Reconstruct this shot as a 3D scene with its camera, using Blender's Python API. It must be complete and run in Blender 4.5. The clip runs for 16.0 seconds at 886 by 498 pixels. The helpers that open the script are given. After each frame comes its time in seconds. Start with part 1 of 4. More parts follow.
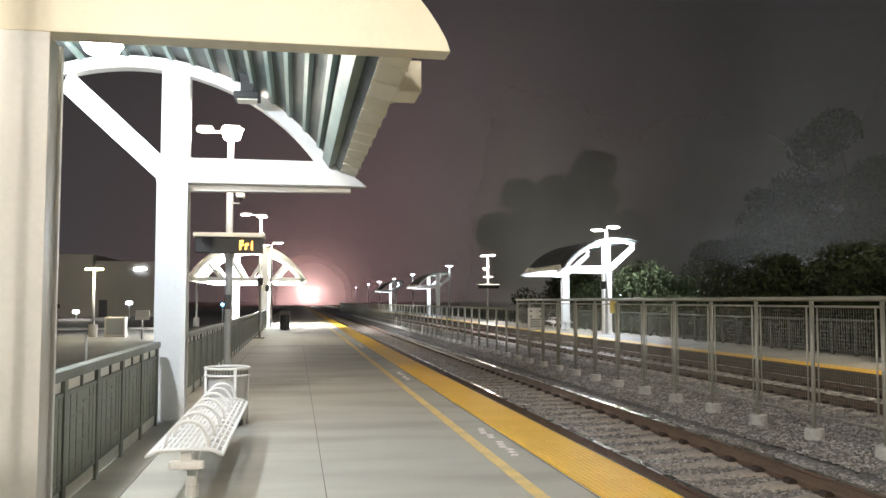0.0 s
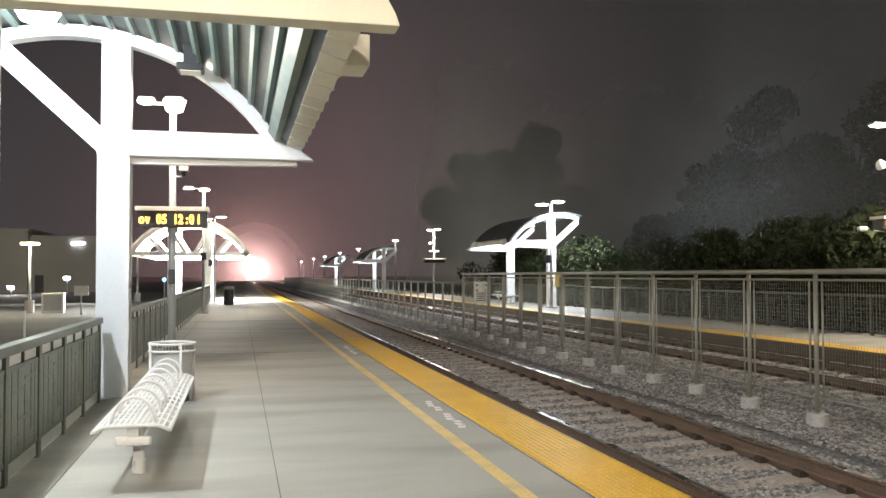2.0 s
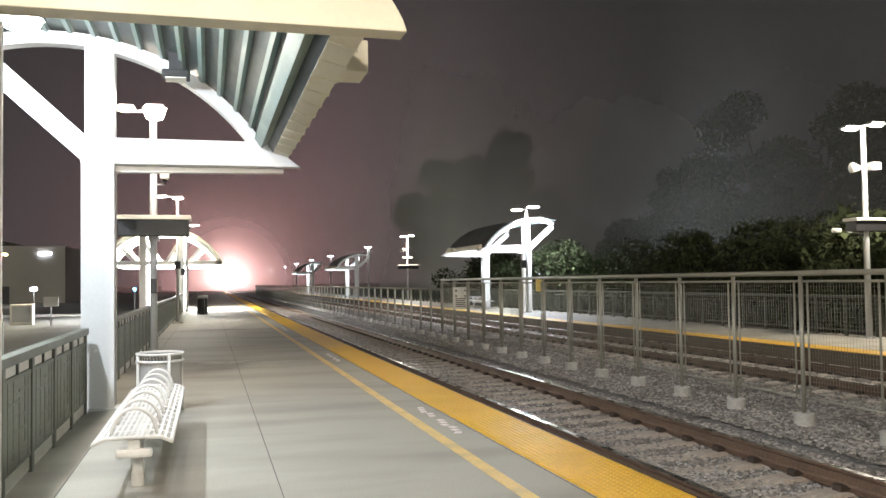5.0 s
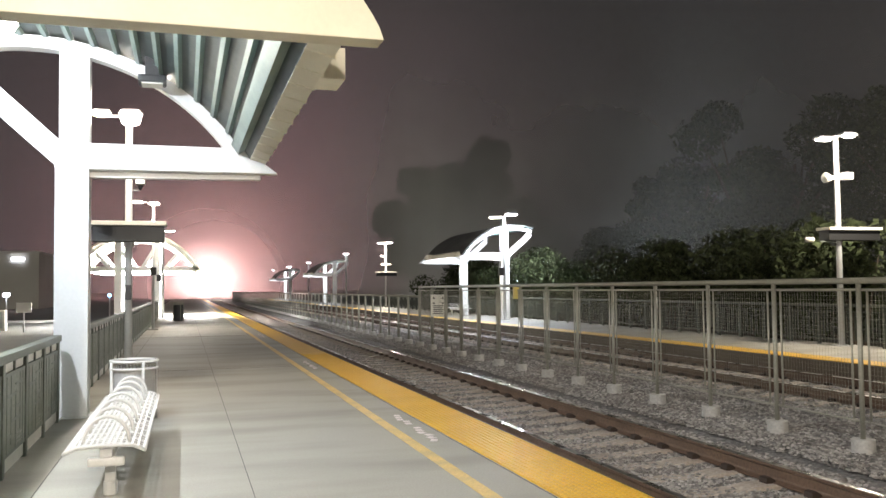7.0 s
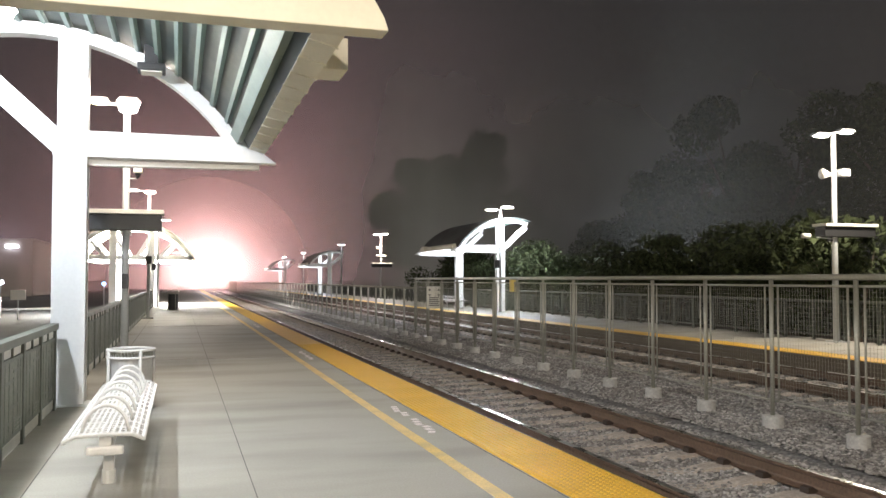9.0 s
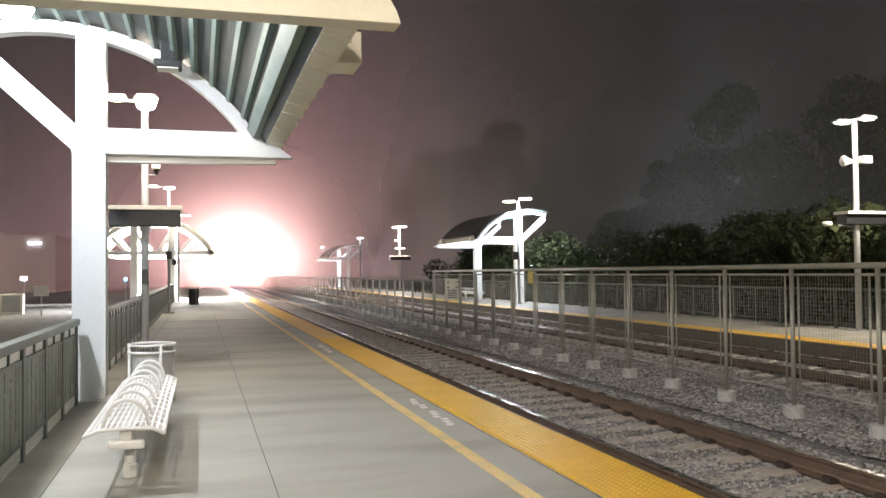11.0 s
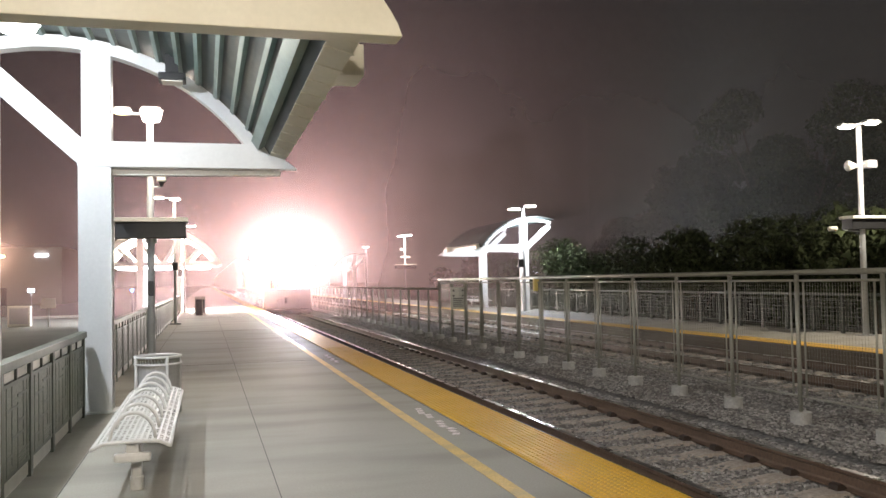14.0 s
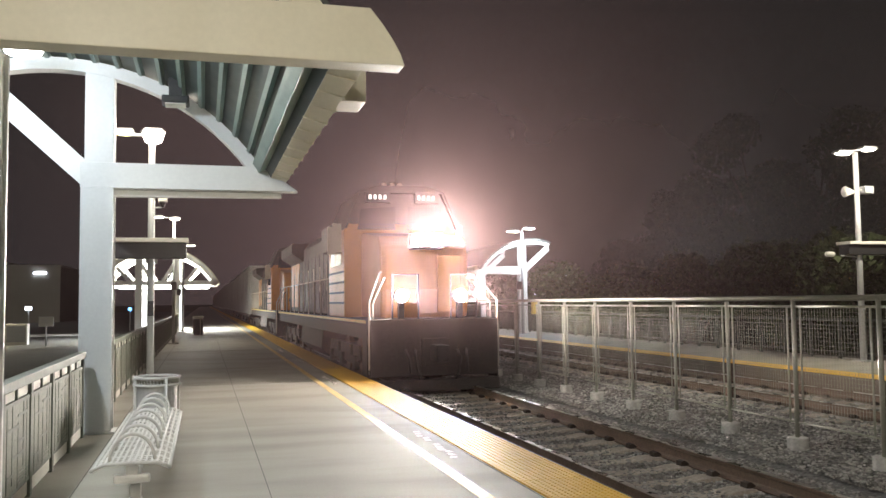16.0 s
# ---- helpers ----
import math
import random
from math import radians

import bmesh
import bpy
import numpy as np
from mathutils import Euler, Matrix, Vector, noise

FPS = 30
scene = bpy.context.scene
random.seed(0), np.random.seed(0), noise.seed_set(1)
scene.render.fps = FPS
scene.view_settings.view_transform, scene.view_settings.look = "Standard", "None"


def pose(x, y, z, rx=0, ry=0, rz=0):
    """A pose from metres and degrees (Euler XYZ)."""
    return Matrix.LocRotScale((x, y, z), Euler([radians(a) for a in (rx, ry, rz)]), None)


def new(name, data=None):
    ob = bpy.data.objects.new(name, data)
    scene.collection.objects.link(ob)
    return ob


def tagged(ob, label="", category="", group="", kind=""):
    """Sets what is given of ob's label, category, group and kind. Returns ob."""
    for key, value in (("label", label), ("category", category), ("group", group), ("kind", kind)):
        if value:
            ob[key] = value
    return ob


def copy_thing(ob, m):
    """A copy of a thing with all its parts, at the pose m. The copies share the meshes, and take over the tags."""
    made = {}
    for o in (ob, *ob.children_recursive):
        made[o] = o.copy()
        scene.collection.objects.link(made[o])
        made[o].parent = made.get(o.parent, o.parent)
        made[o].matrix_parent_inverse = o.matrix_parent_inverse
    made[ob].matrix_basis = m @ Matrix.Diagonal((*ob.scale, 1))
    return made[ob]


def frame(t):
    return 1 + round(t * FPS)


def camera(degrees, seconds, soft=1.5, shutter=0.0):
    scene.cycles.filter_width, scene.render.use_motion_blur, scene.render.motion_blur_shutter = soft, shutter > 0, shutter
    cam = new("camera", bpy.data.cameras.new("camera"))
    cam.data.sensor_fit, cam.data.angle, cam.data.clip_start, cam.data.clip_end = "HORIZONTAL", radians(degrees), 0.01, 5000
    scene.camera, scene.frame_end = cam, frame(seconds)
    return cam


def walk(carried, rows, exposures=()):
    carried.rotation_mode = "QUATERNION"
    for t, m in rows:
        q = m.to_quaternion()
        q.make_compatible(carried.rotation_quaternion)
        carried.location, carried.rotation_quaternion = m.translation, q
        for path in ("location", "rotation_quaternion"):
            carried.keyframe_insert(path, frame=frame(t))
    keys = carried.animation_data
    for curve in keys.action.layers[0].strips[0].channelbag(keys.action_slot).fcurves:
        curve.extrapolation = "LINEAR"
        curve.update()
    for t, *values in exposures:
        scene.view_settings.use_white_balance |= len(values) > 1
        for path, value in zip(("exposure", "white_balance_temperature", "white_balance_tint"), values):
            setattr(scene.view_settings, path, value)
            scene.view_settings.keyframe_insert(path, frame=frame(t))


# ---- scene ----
cam = camera(54.9, 16.0)
PATH = [
    (0.0, pose(-3.587, 0.002, 1.497, 93.475, -0.027, -9.764)),
    (0.5, pose(-3.597, -0.012, 1.503, 92.756, -0.026, -11.103)),
    (1.0, pose(-3.614, -0.028, 1.504, 92.112, -0.035, -12.063)),
    (1.5, pose(-3.603, -0.033, 1.511, 91.800, 0.068, -12.700)),
    (2.0, pose(-3.617, -0.032, 1.497, 91.742, 0.141, -13.408)),
    (2.5, pose(-3.612, -0.055, 1.499, 91.750, 0.332, -13.695)),
    (3.0, pose(-3.626, -0.063, 1.493, 91.734, 0.393, -13.976)),
    (3.5, pose(-3.779, -0.004, 1.494, 91.901, 0.669, -14.129)),
    (4.0, pose(-3.848, 0.033, 1.495, 91.936, 0.780, -14.512)),
    (6.5, pose(-3.828, 0.026, 1.494, 92.547, 0.760, -16.509)),
    (7.0, pose(-3.829, 0.017, 1.501, 92.588, 0.649, -16.816)),
    (7.5, pose(-3.844, 0.021, 1.500, 92.511, 0.401, -16.848)),
    (8.0, pose(-3.845, 0.019, 1.495, 92.472, 0.274, -16.960)),
    (8.5, pose(-3.841, 0.011, 1.497, 92.399, 0.167, -17.053)),
    (9.0, pose(-3.872, 0.036, 1.504, 92.039, 0.034, -17.185)),
    (9.5, pose(-3.875, 0.038, 1.500, 91.728, 0.143, -16.667)),
    (10.0, pose(-3.862, 0.038, 1.501, 91.620, 0.296, -16.321)),
    (12.5, pose(-3.828, 0.013, 1.515, 91.471, 0.915, -15.571)),
    (13.0, pose(-3.809, 0.003, 1.506, 91.530, 1.080, -15.711)),
    (13.5, pose(-3.842, 0.042, 1.514, 91.717, 1.154, -15.738)),
    (14.0, pose(-3.841, 0.008, 1.523, 92.065, 1.164, -15.513)),
    (14.5, pose(-3.854, -0.010, 1.525, 92.477, 0.985, -15.244)),
    (15.0, pose(-3.847, -0.028, 1.540, 92.597, 0.809, -15.203)),
    (15.5, pose(-3.855, -0.045, 1.552, 92.930, 0.731, -15.031)),
    (16.0, pose(-3.867, -0.059, 1.549, 93.468, 0.695, -15.636)),
]
walk(cam, PATH, exposures=[(0, 2.25, 6700, 12), (7, 2.35, 6700, 13), (10, 2.2, 6700, 14), (13, 1.86, 6700, 14), (15, 1.32, 6700, 12), (16, 1.02, 6650, 9)])

# ---- world and lights ----
world = bpy.data.worlds.new("night_sky")
scene.world = world
world.use_nodes = True
wn, wl = world.node_tree.nodes, world.node_tree.links
wbg = wn["Background"]
wtc = wn.new("ShaderNodeTexCoord")
wsep = wn.new("ShaderNodeSeparateXYZ")
wramp = wn.new("ShaderNodeValToRGB")
wl.new(wtc.outputs["Generated"], wsep.inputs[0])
wl.new(wsep.outputs["Z"], wramp.inputs[0])
wl.new(wramp.outputs[0], wbg.inputs[0])
wramp.color_ramp.elements[0].position = 0.0
wramp.color_ramp.elements[0].color = (0.040, 0.036, 0.038, 1)
wramp.color_ramp.elements[1].position = 0.45
wramp.color_ramp.elements[1].color = (0.0180, 0.0178, 0.0178, 1)
wbg.inputs[1].default_value = 0.31
# pinkish lift of the sky over the line's far end, standing in for headlight glare
wdot = wn.new("ShaderNodeVectorMath")
wdot.operation = "DOT_PRODUCT"
wl.new(wtc.outputs["Generated"], wdot.inputs[0])
wdot.inputs[1].default_value = Vector((0.15, 1.0, 0.06)).normalized()
wg = wn.new("ShaderNodeMapRange")
wg.inputs[1].default_value, wg.inputs[2].default_value = 0.90, 1.0
wl.new(wdot.outputs["Value"], wg.inputs[0])
wmix = wn.new("ShaderNodeMix")
wmix.data_type = "RGBA"
wpow = wn.new("ShaderNodeMath")
wpow.operation = "POWER"
wpow.inputs[1].default_value = 2.8
wl.new(wg.outputs[0], wpow.inputs[0])
wl.new(wpow.outputs[0], wmix.inputs[0])
wl.new(wramp.outputs[0], wmix.inputs[6])
wmix.inputs[7].default_value = (0.072, 0.052, 0.055, 1)
wl.new(wmix.outputs[2], wbg.inputs[0])


def point_lamp(name, x, y, z, watts, color=(1, 1, 1), radius=0.12):
    d = bpy.data.lights.new(name, "POINT")
    d.energy, d.color, d.shadow_soft_size = watts, color, radius
    ob = new(name, d)
    ob.location = (x, y, z)
    return ob


COOL, WARM = (0.78, 0.88, 1.0), (1.0, 0.93, 0.80)
point_lamp("canopy_lamp_light", -5.80, 10.1, 4.20, 11, COOL, 0.08)
point_lamp("canopy_lamp_light", -6.12, 7.4, 4.15, 185, COOL, 0.06)
point_lamp("platform_light", -4.70, 13.95, 4.3, 75, WARM, 0.15)
# assumed lamp out of view behind the camera, brightens the near platform
point_lamp("platform_light", -4.90, -7.5, 4.7, 1420, WARM, 0.15)
# fill lamp added out of view beside the camera for the near railing
point_lamp("platform_light", -4.95, 0.35, 4.1, 170, WARM, 0.15)
point_lamp("platform_light", -4.9, 34.3, 4.6, 170, WARM, 0.15)
point_lamp("shelter_lamp_light", -6.0, 53.5, 2.35, 70, COOL, 0.15)
point_lamp("opposite_lamp_light", 11.0, 15.0, 4.7, 300, WARM, 0.15)
point_lamp("opposite_lamp_light", 10.3, 36.2, 4.45, 450, COOL, 0.15)
point_lamp("opposite_lamp_light", 10.0, 41.0, 3.8, 200, COOL, 0.15)
point_lamp("opposite_lamp_light", 11.1, 64.5, 4.6, 480, WARM, 0.15)
point_lamp("opposite_lamp_light", 10.4, 88.0, 3.6, 220, COOL, 0.15)
point_lamp("opposite_lamp_light", 10.4, 126.0, 3.6, 220, COOL, 0.15)
point_lamp("parking_lamp_light", -14.6, 49.4, 3.3, 260, (1.0, 0.9, 0.65), 0.2)
point_lamp("parking_lamp_light", -27.0, 98.0, 2.5, 330, (1.0, 0.95, 0.85), 0.2)


# ---- materials ----
def principled(name):
    m = bpy.data.materials.new(name)
    m.use_nodes = True
    return m, m.node_tree.nodes, m.node_tree.links, m.node_tree.nodes["Principled BSDF"]


def mat(name, color, rough=0.6, metal=0.0, fine=30.0, coarse=1.5, vary=0.18, bump=0.15, dirt=None, dirt_amount=0.35, island=False, spec=0.5, stretch=None):
    """Two scales of noise over a base colour, a dirt colour and a fine bump."""
    m, n, l, b = principled(name)
    tc = n.new("ShaderNodeTexCoord")
    n1, n2 = n.new("ShaderNodeTexNoise"), n.new("ShaderNodeTexNoise")
    for k, s, d in ((n1, fine, 6.0), (n2, coarse, 5.0)):
        src = tc.outputs["Object"]
        if stretch and k is n2:
            mp = n.new("ShaderNodeMapping")
            mp.inputs["Scale"].default_value = stretch
            l.new(src, mp.inputs["Vector"])
            src = mp.outputs[0]
        l.new(src, k.inputs["Vector"])
        k.inputs["Scale"].default_value, k.inputs["Detail"].default_value = s, d
    hsv = n.new("ShaderNodeHueSaturation")
    hsv.inputs["Color"].default_value = (*color, 1)
    mr = n.new("ShaderNodeMapRange")
    mr.inputs[1].default_value, mr.inputs[2].default_value = 0.3, 0.7
    mr.inputs[3].default_value, mr.inputs[4].default_value = 1 - vary, 1 + vary
    l.new(n1.outputs["Fac"], mr.inputs[0])
    val = mr.outputs[0]
    if island:
        geo = n.new("ShaderNodeNewGeometry")
        ir = n.new("ShaderNodeMapRange")
        ir.inputs[3].default_value, ir.inputs[4].default_value = 0.45, 1.6
        l.new(geo.outputs["Random Per Island"], ir.inputs[0])
        mu = n.new("ShaderNodeMath")
        mu.operation = "MULTIPLY"
        l.new(val, mu.inputs[0])
        l.new(ir.outputs[0], mu.inputs[1])
        val = mu.outputs[0]
    l.new(val, hsv.inputs["Value"])
    mix = n.new("ShaderNodeMix")
    mix.data_type = "RGBA"
    dr = n.new("ShaderNodeMapRange")
    dr.inputs[1].default_value, dr.inputs[2].default_value = 0.45, 0.75
    dr.inputs[4].default_value = dirt_amount
    l.new(n2.outputs["Fac"], dr.inputs[0])
    l.new(dr.outputs[0], mix.inputs[0])
    l.new(hsv.outputs[0], mix.inputs[6])
    mix.inputs[7].default_value = (*(dirt or tuple(c * 0.55 for c in color)), 1)
    l.new(mix.outputs[2], b.inputs["Base Color"])
    rr = n.new("ShaderNodeMapRange")
    rr.inputs[3].default_value, rr.inputs[4].default_value = max(0.05, rough - 0.12), min(1, rough + 0.12)
    l.new(n2.outputs["Fac"], rr.inputs[0])
    l.new(rr.outputs[0], b.inputs["Roughness"])
    b.inputs["Metallic"].default_value = metal
    b.inputs["Specular IOR Level"].default_value = spec
    if bump:
        bp = n.new("ShaderNodeBump")
        bp.inputs["Strength"].default_value, bp.inputs["Distance"].default_value = bump, 0.01
        l.new(n1.outputs["Fac"], bp.inputs["Height"])
        l.new(bp.outputs[0], b.inputs["Normal"])
    return m


def glow(name, color, strength):
    m, n, l, b = principled(name)
    b.inputs["Base Color"].default_value = (*color, 1)
    b.inputs["Emission Color"].default_value = (*color, 1)
    b.inputs["Emission Strength"].default_value = strength
    return m


CONCRETE = mat("brushed_concrete", (0.37, 0.35, 0.30), 0.68, fine=60, coarse=1.0, vary=0.08, bump=0.05, dirt=(0.26, 0.245, 0.205), dirt_amount=0.8, spec=0.2, stretch=(0.35, 1.3, 1.0))
EDGE_WALL = mat("dark_brown_edge_wall", (0.13, 0.105, 0.08), 0.85, fine=20, coarse=1.5, vary=0.2, bump=0.2)
KERB_CONCRETE = mat("kerb_concrete", (0.42, 0.41, 0.38), 0.75, fine=40, coarse=2, vary=0.15, bump=0.2)
JOINT = mat("joint_sealant", (0.10, 0.095, 0.085), 0.8)
TACTILE = mat("tactile_yellow", (0.70, 0.40, 0.028), 0.5, fine=18, coarse=1.2, vary=0.08, bump=0.05, dirt=(0.42, 0.25, 0.04), dirt_amount=0.45)
STRIPE = mat("worn_yellow_paint", (0.68, 0.47, 0.14), 0.5, fine=40, coarse=3, vary=0.15, dirt=(0.4, 0.33, 0.2), dirt_amount=0.7)
STENCIL = mat("worn_white_paint", (0.78, 0.69, 0.68), 0.55, fine=35, coarse=9, vary=0.1, dirt=(0.4, 0.38, 0.34), dirt_amount=0.8)
RUBBER = mat("black_edge_rubber", (0.03, 0.028, 0.027), 0.55)
WHITE_STEEL = mat("white_painted_steel", (0.72, 0.72, 0.70), 0.42, fine=25, coarse=1.0, vary=0.03, bump=0.03, dirt=(0.6, 0.59, 0.54), dirt_amount=0.4)
# gutter cream; on the near truss it puts warm light into the colour
CREAM_LIT_STEEL = mat("cream_warm_lit_steel", (0.72, 0.68, 0.55), 0.45, fine=25, coarse=1.2, vary=0.03, bump=0.04, dirt=(0.56, 0.51, 0.38), dirt_amount=0.4)
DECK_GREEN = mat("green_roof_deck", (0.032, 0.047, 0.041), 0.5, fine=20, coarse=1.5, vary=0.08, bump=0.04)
ROOF_DARK = mat("dark_roof_sheet", (0.06, 0.063, 0.06), 0.6, vary=0.1)
RIB_GREEN = mat("pale_green_rib", (0.20, 0.27, 0.235), 0.45, fine=20, coarse=1.5, vary=0.06, bump=0.04)
RAIL_STEEL = mat("rusty_rail", (0.13, 0.082, 0.055), 0.6, 0.2, fine=35, coarse=2.5, vary=0.25, bump=0.25, dirt=(0.08, 0.055, 0.04), dirt_amount=0.6)
RAIL_HEAD = mat("polished_rail_head", (0.55, 0.52, 0.48), 0.28, 1.0, fine=60, coarse=3, vary=0.1, bump=0.03)
CLIP = mat("dark_rail_clip", (0.05, 0.035, 0.027), 0.7, 0.3)
TIE = mat("concrete_tie", (0.46, 0.40, 0.34), 0.85, fine=30, coarse=2, vary=0.25, bump=0.4, dirt=(0.15, 0.12, 0.10), dirt_amount=0.6)
BALLAST = mat("ballast_bed", (0.17, 0.165, 0.16), 0.9, fine=22, coarse=1.0, vary=0.6, bump=1.0, dirt=(0.11, 0.09, 0.075), dirt_amount=0.6)
STONE = mat("crushed_stone", (0.29, 0.275, 0.26), 0.85, fine=30, coarse=1.0, vary=0.25, bump=0.3, dirt=(0.17, 0.14, 0.12), dirt_amount=0.6, island=True)
GALV = mat("galvanized_steel", (0.33, 0.325, 0.275), 0.5, 0.35, fine=35, coarse=3, vary=0.1, bump=0.05)
FOOTING = mat("concrete_footing", (0.46, 0.45, 0.42), 0.85, fine=30, coarse=4, vary=0.15, bump=0.3)
DARK_GREEN = mat("dark_green_rail_paint", (0.17, 0.185, 0.145), 0.5, 0.0, fine=25, coarse=2, vary=0.12, bump=0.05, dirt=(0.13, 0.14, 0.12), dirt_amount=0.5)
SHEET_GREEN = mat("perforated_green_sheet", (0.24, 0.25, 0.195), 0.6, 0.0, fine=90, coarse=2, vary=0.35, bump=0.3)
# railing green darkened for the opposite platform, dimness put into the colour
RAIL_FAR = mat("dimmed_rail_paint", (0.055, 0.062, 0.045), 0.6, fine=25, coarse=2, vary=0.15, bump=0.05)
POLE_GREY = mat("grey_pole_paint", (0.42, 0.43, 0.42), 0.45, 0.1, vary=0.05, bump=0.03)
BLACK_PAINT = mat("black_housing", (0.022, 0.022, 0.022), 0.5, vary=0.1)
BENCH_WHITE = mat("white_bench_coating", (0.66, 0.65, 0.62), 0.38, vary=0.04, bump=0.03)
BIN_GREY = mat("grey_bin_shell", (0.46, 0.46, 0.45), 0.5, 0.2, vary=0.08, bump=0.05)
ASPHALT = mat("parking_asphalt", (0.11, 0.11, 0.105), 0.85, fine=60, coarse=0.4, vary=0.2, bump=0.3)
EARTH = mat("dry_earth", (0.10, 0.085, 0.06), 0.95, fine=8, coarse=0.3, vary=0.35, bump=0.5)
STUCCO = mat("grey_stucco", (0.36, 0.34, 0.29), 0.9, fine=15, coarse=0.12, vary=0.08, bump=0.2)
GLASS_DARK = mat("dark_window_glass", (0.02, 0.025, 0.03), 0.08, vary=0.05, bump=0)
BARK = mat("tree_bark", (0.09, 0.07, 0.05), 0.95, fine=12, coarse=2, vary=0.3, bump=0.6)
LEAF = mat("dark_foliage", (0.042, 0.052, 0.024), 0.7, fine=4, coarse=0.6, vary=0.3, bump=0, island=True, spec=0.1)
# far leaves in a paler colour, with the haze put into it
LEAF_FAR = mat("haze_tinted_foliage", (0.11, 0.10, 0.075), 0.8, fine=4, coarse=0.6, vary=0.3, bump=0, island=True, spec=0.1)
LOCO_ORANGE = mat("orange_locomotive_paint", (0.60, 0.25, 0.045), 0.35, fine=20, coarse=0.8, vary=0.08, bump=0.03, dirt=(0.3, 0.13, 0.05), dirt_amount=0.4)
LOCO_DARK = mat("dark_green_locomotive_paint", (0.022, 0.026, 0.022), 0.58, fine=20, coarse=0.8, vary=0.1, bump=0.03, dirt=(0.04, 0.036, 0.03), dirt_amount=0.5)
LOCO_BLACK = mat("grimy_black_underframe", (0.03, 0.027, 0.025), 0.7, fine=20, coarse=1, vary=0.3, bump=0.2, dirt=(0.08, 0.065, 0.05), dirt_amount=0.6)
LOCO_YELLOW = mat("yellow_stripe_paint", (0.75, 0.52, 0.08), 0.4, vary=0.06)
HANDRAIL = mat("pale_handrail", (0.62, 0.58, 0.50), 0.45, vary=0.05)
CAR_GREY = mat("pale_grey_wagon", (0.42, 0.41, 0.38), 0.55, fine=12, coarse=0.35, vary=0.1, bump=0.08, dirt=(0.22, 0.19, 0.15), dirt_amount=0.6)
SIGN_WHITE = mat("white_sign_face", (0.72, 0.70, 0.62), 0.5, vary=0.04, bump=0)
SIGN_BLACK = mat("black_sign_paint", (0.03, 0.03, 0.03), 0.6, vary=0.05, bump=0)
BOX_YELLOW = mat("yellow_box_paint", (0.72, 0.58, 0.18), 0.5, vary=0.05)
LAMP_COOL = glow("lit_cool_lamp", (0.90, 0.95, 1.0), 14)
LAMP_WARM = glow("lit_warm_lamp", (1.0, 0.95, 0.80), 12)
LAMP_YELLOW = glow("lit_yellow_lamp", (1.0, 0.93, 0.45), 4)
LAMP_FAR = glow("lit_far_lamp", (0.75, 0.83, 1.0), 6)
LED_AMBER = glow("amber_led", (1.0, 0.42, 0.045), 2.2)
LED_BLUE = glow("blue_led", (0.1, 0.4, 1.0), 3)
HEADLAMP = glow("lit_headlight", (1.0, 0.93, 0.88), 2100)
DITCH_LAMP = glow("lit_ditch_light", (1.0, 0.92, 0.86), 1050)
BOARD_LIT = glow("lit_number_board", (1.0, 0.92, 0.88), 1.4)


# ---- mesh helpers ----
def box(bm, x0, x1, y0, y1, z0, z1):
    v = [bm.verts.new(p) for p in ((x0, y0, z0), (x1, y0, z0), (x1, y1, z0), (x0, y1, z0), (x0, y0, z1), (x1, y0, z1), (x1, y1, z1), (x0, y1, z1))]
    for f in ((3, 2, 1, 0), (4, 5, 6, 7), (0, 1, 5, 4), (1, 2, 6, 5), (2, 3, 7, 6), (3, 0, 4, 7)):
        bm.faces.new([v[i] for i in f])
    return bm


def tube(bm, pts, r, seg=8, r2=None, cap=True):
    """A round bar along a polyline; r2 is the radius at its end."""
    pts = [Vector(p) for p in pts]
    r2 = r if r2 is None else r2
    rings = []
    for i, p in enumerate(pts):
        d = (pts[min(i + 1, len(pts) - 1)] - pts[max(i - 1, 0)]).normalized()
        a = d.orthogonal().normalized() if not rings else (side - side.dot(d) * d).normalized()
        side, b = a, d.cross(a)
        rr = r + (r2 - r) * i / (len(pts) - 1)
        rings.append([bm.verts.new(p + rr * (math.cos(2 * math.pi * k / seg) * a + math.sin(2 * math.pi * k / seg) * b)) for k in range(seg)])
    for q, w in zip(rings, rings[1:]):
        for k in range(seg):
            bm.faces.new((q[k], q[(k + 1) % seg], w[(k + 1) % seg], w[k]))
    if cap:
        bm.faces.new(rings[0][::-1])
        bm.faces.new(rings[-1])
    return bm


def prism(bm, outline, axis, a, b):
    """An outline of (u, v) points pushed along x or y from a to b: u, v are (y, z) for x and (x, z) for y."""
    def at(u, v, w):
        return (w, u, v) if axis == "x" else (u, w, v) if axis == "y" else (u, v, w)
    p = [bm.verts.new(at(u, v, a)) for u, v in outline]
    q = [bm.verts.new(at(u, v, b)) for u, v in outline]
    n = len(p)
    bm.faces.new(p[::-1])
    bm.faces.new(q)
    for i in range(n):
        bm.faces.new((p[i], p[(i + 1) % n], q[(i + 1) % n], q[i]))
    return bm


def finish(name, bm, material, bevel=0.0, smooth=False):
    bmesh.ops.recalc_face_normals(bm, faces=bm.faces)
    if bevel:
        bmesh.ops.bevel(bm, geom=[e for e in bm.edges if e.calc_face_angle(0) > 0.5], offset=bevel, segments=2, affect="EDGES", profile=0.6)
    me = bpy.data.meshes.new(name)
    bm.to_mesh(me)
    bm.free()
    me.materials.append(material)
    if smooth:
        me.shade_smooth()
    return me


def part(name, bm, material, parent=None, label="", bevel=0.0, smooth=False):
    ob = new(name, finish(name, bm, material, bevel, smooth))
    ob.parent = parent
    if label:
        tagged(ob, label)
    return ob


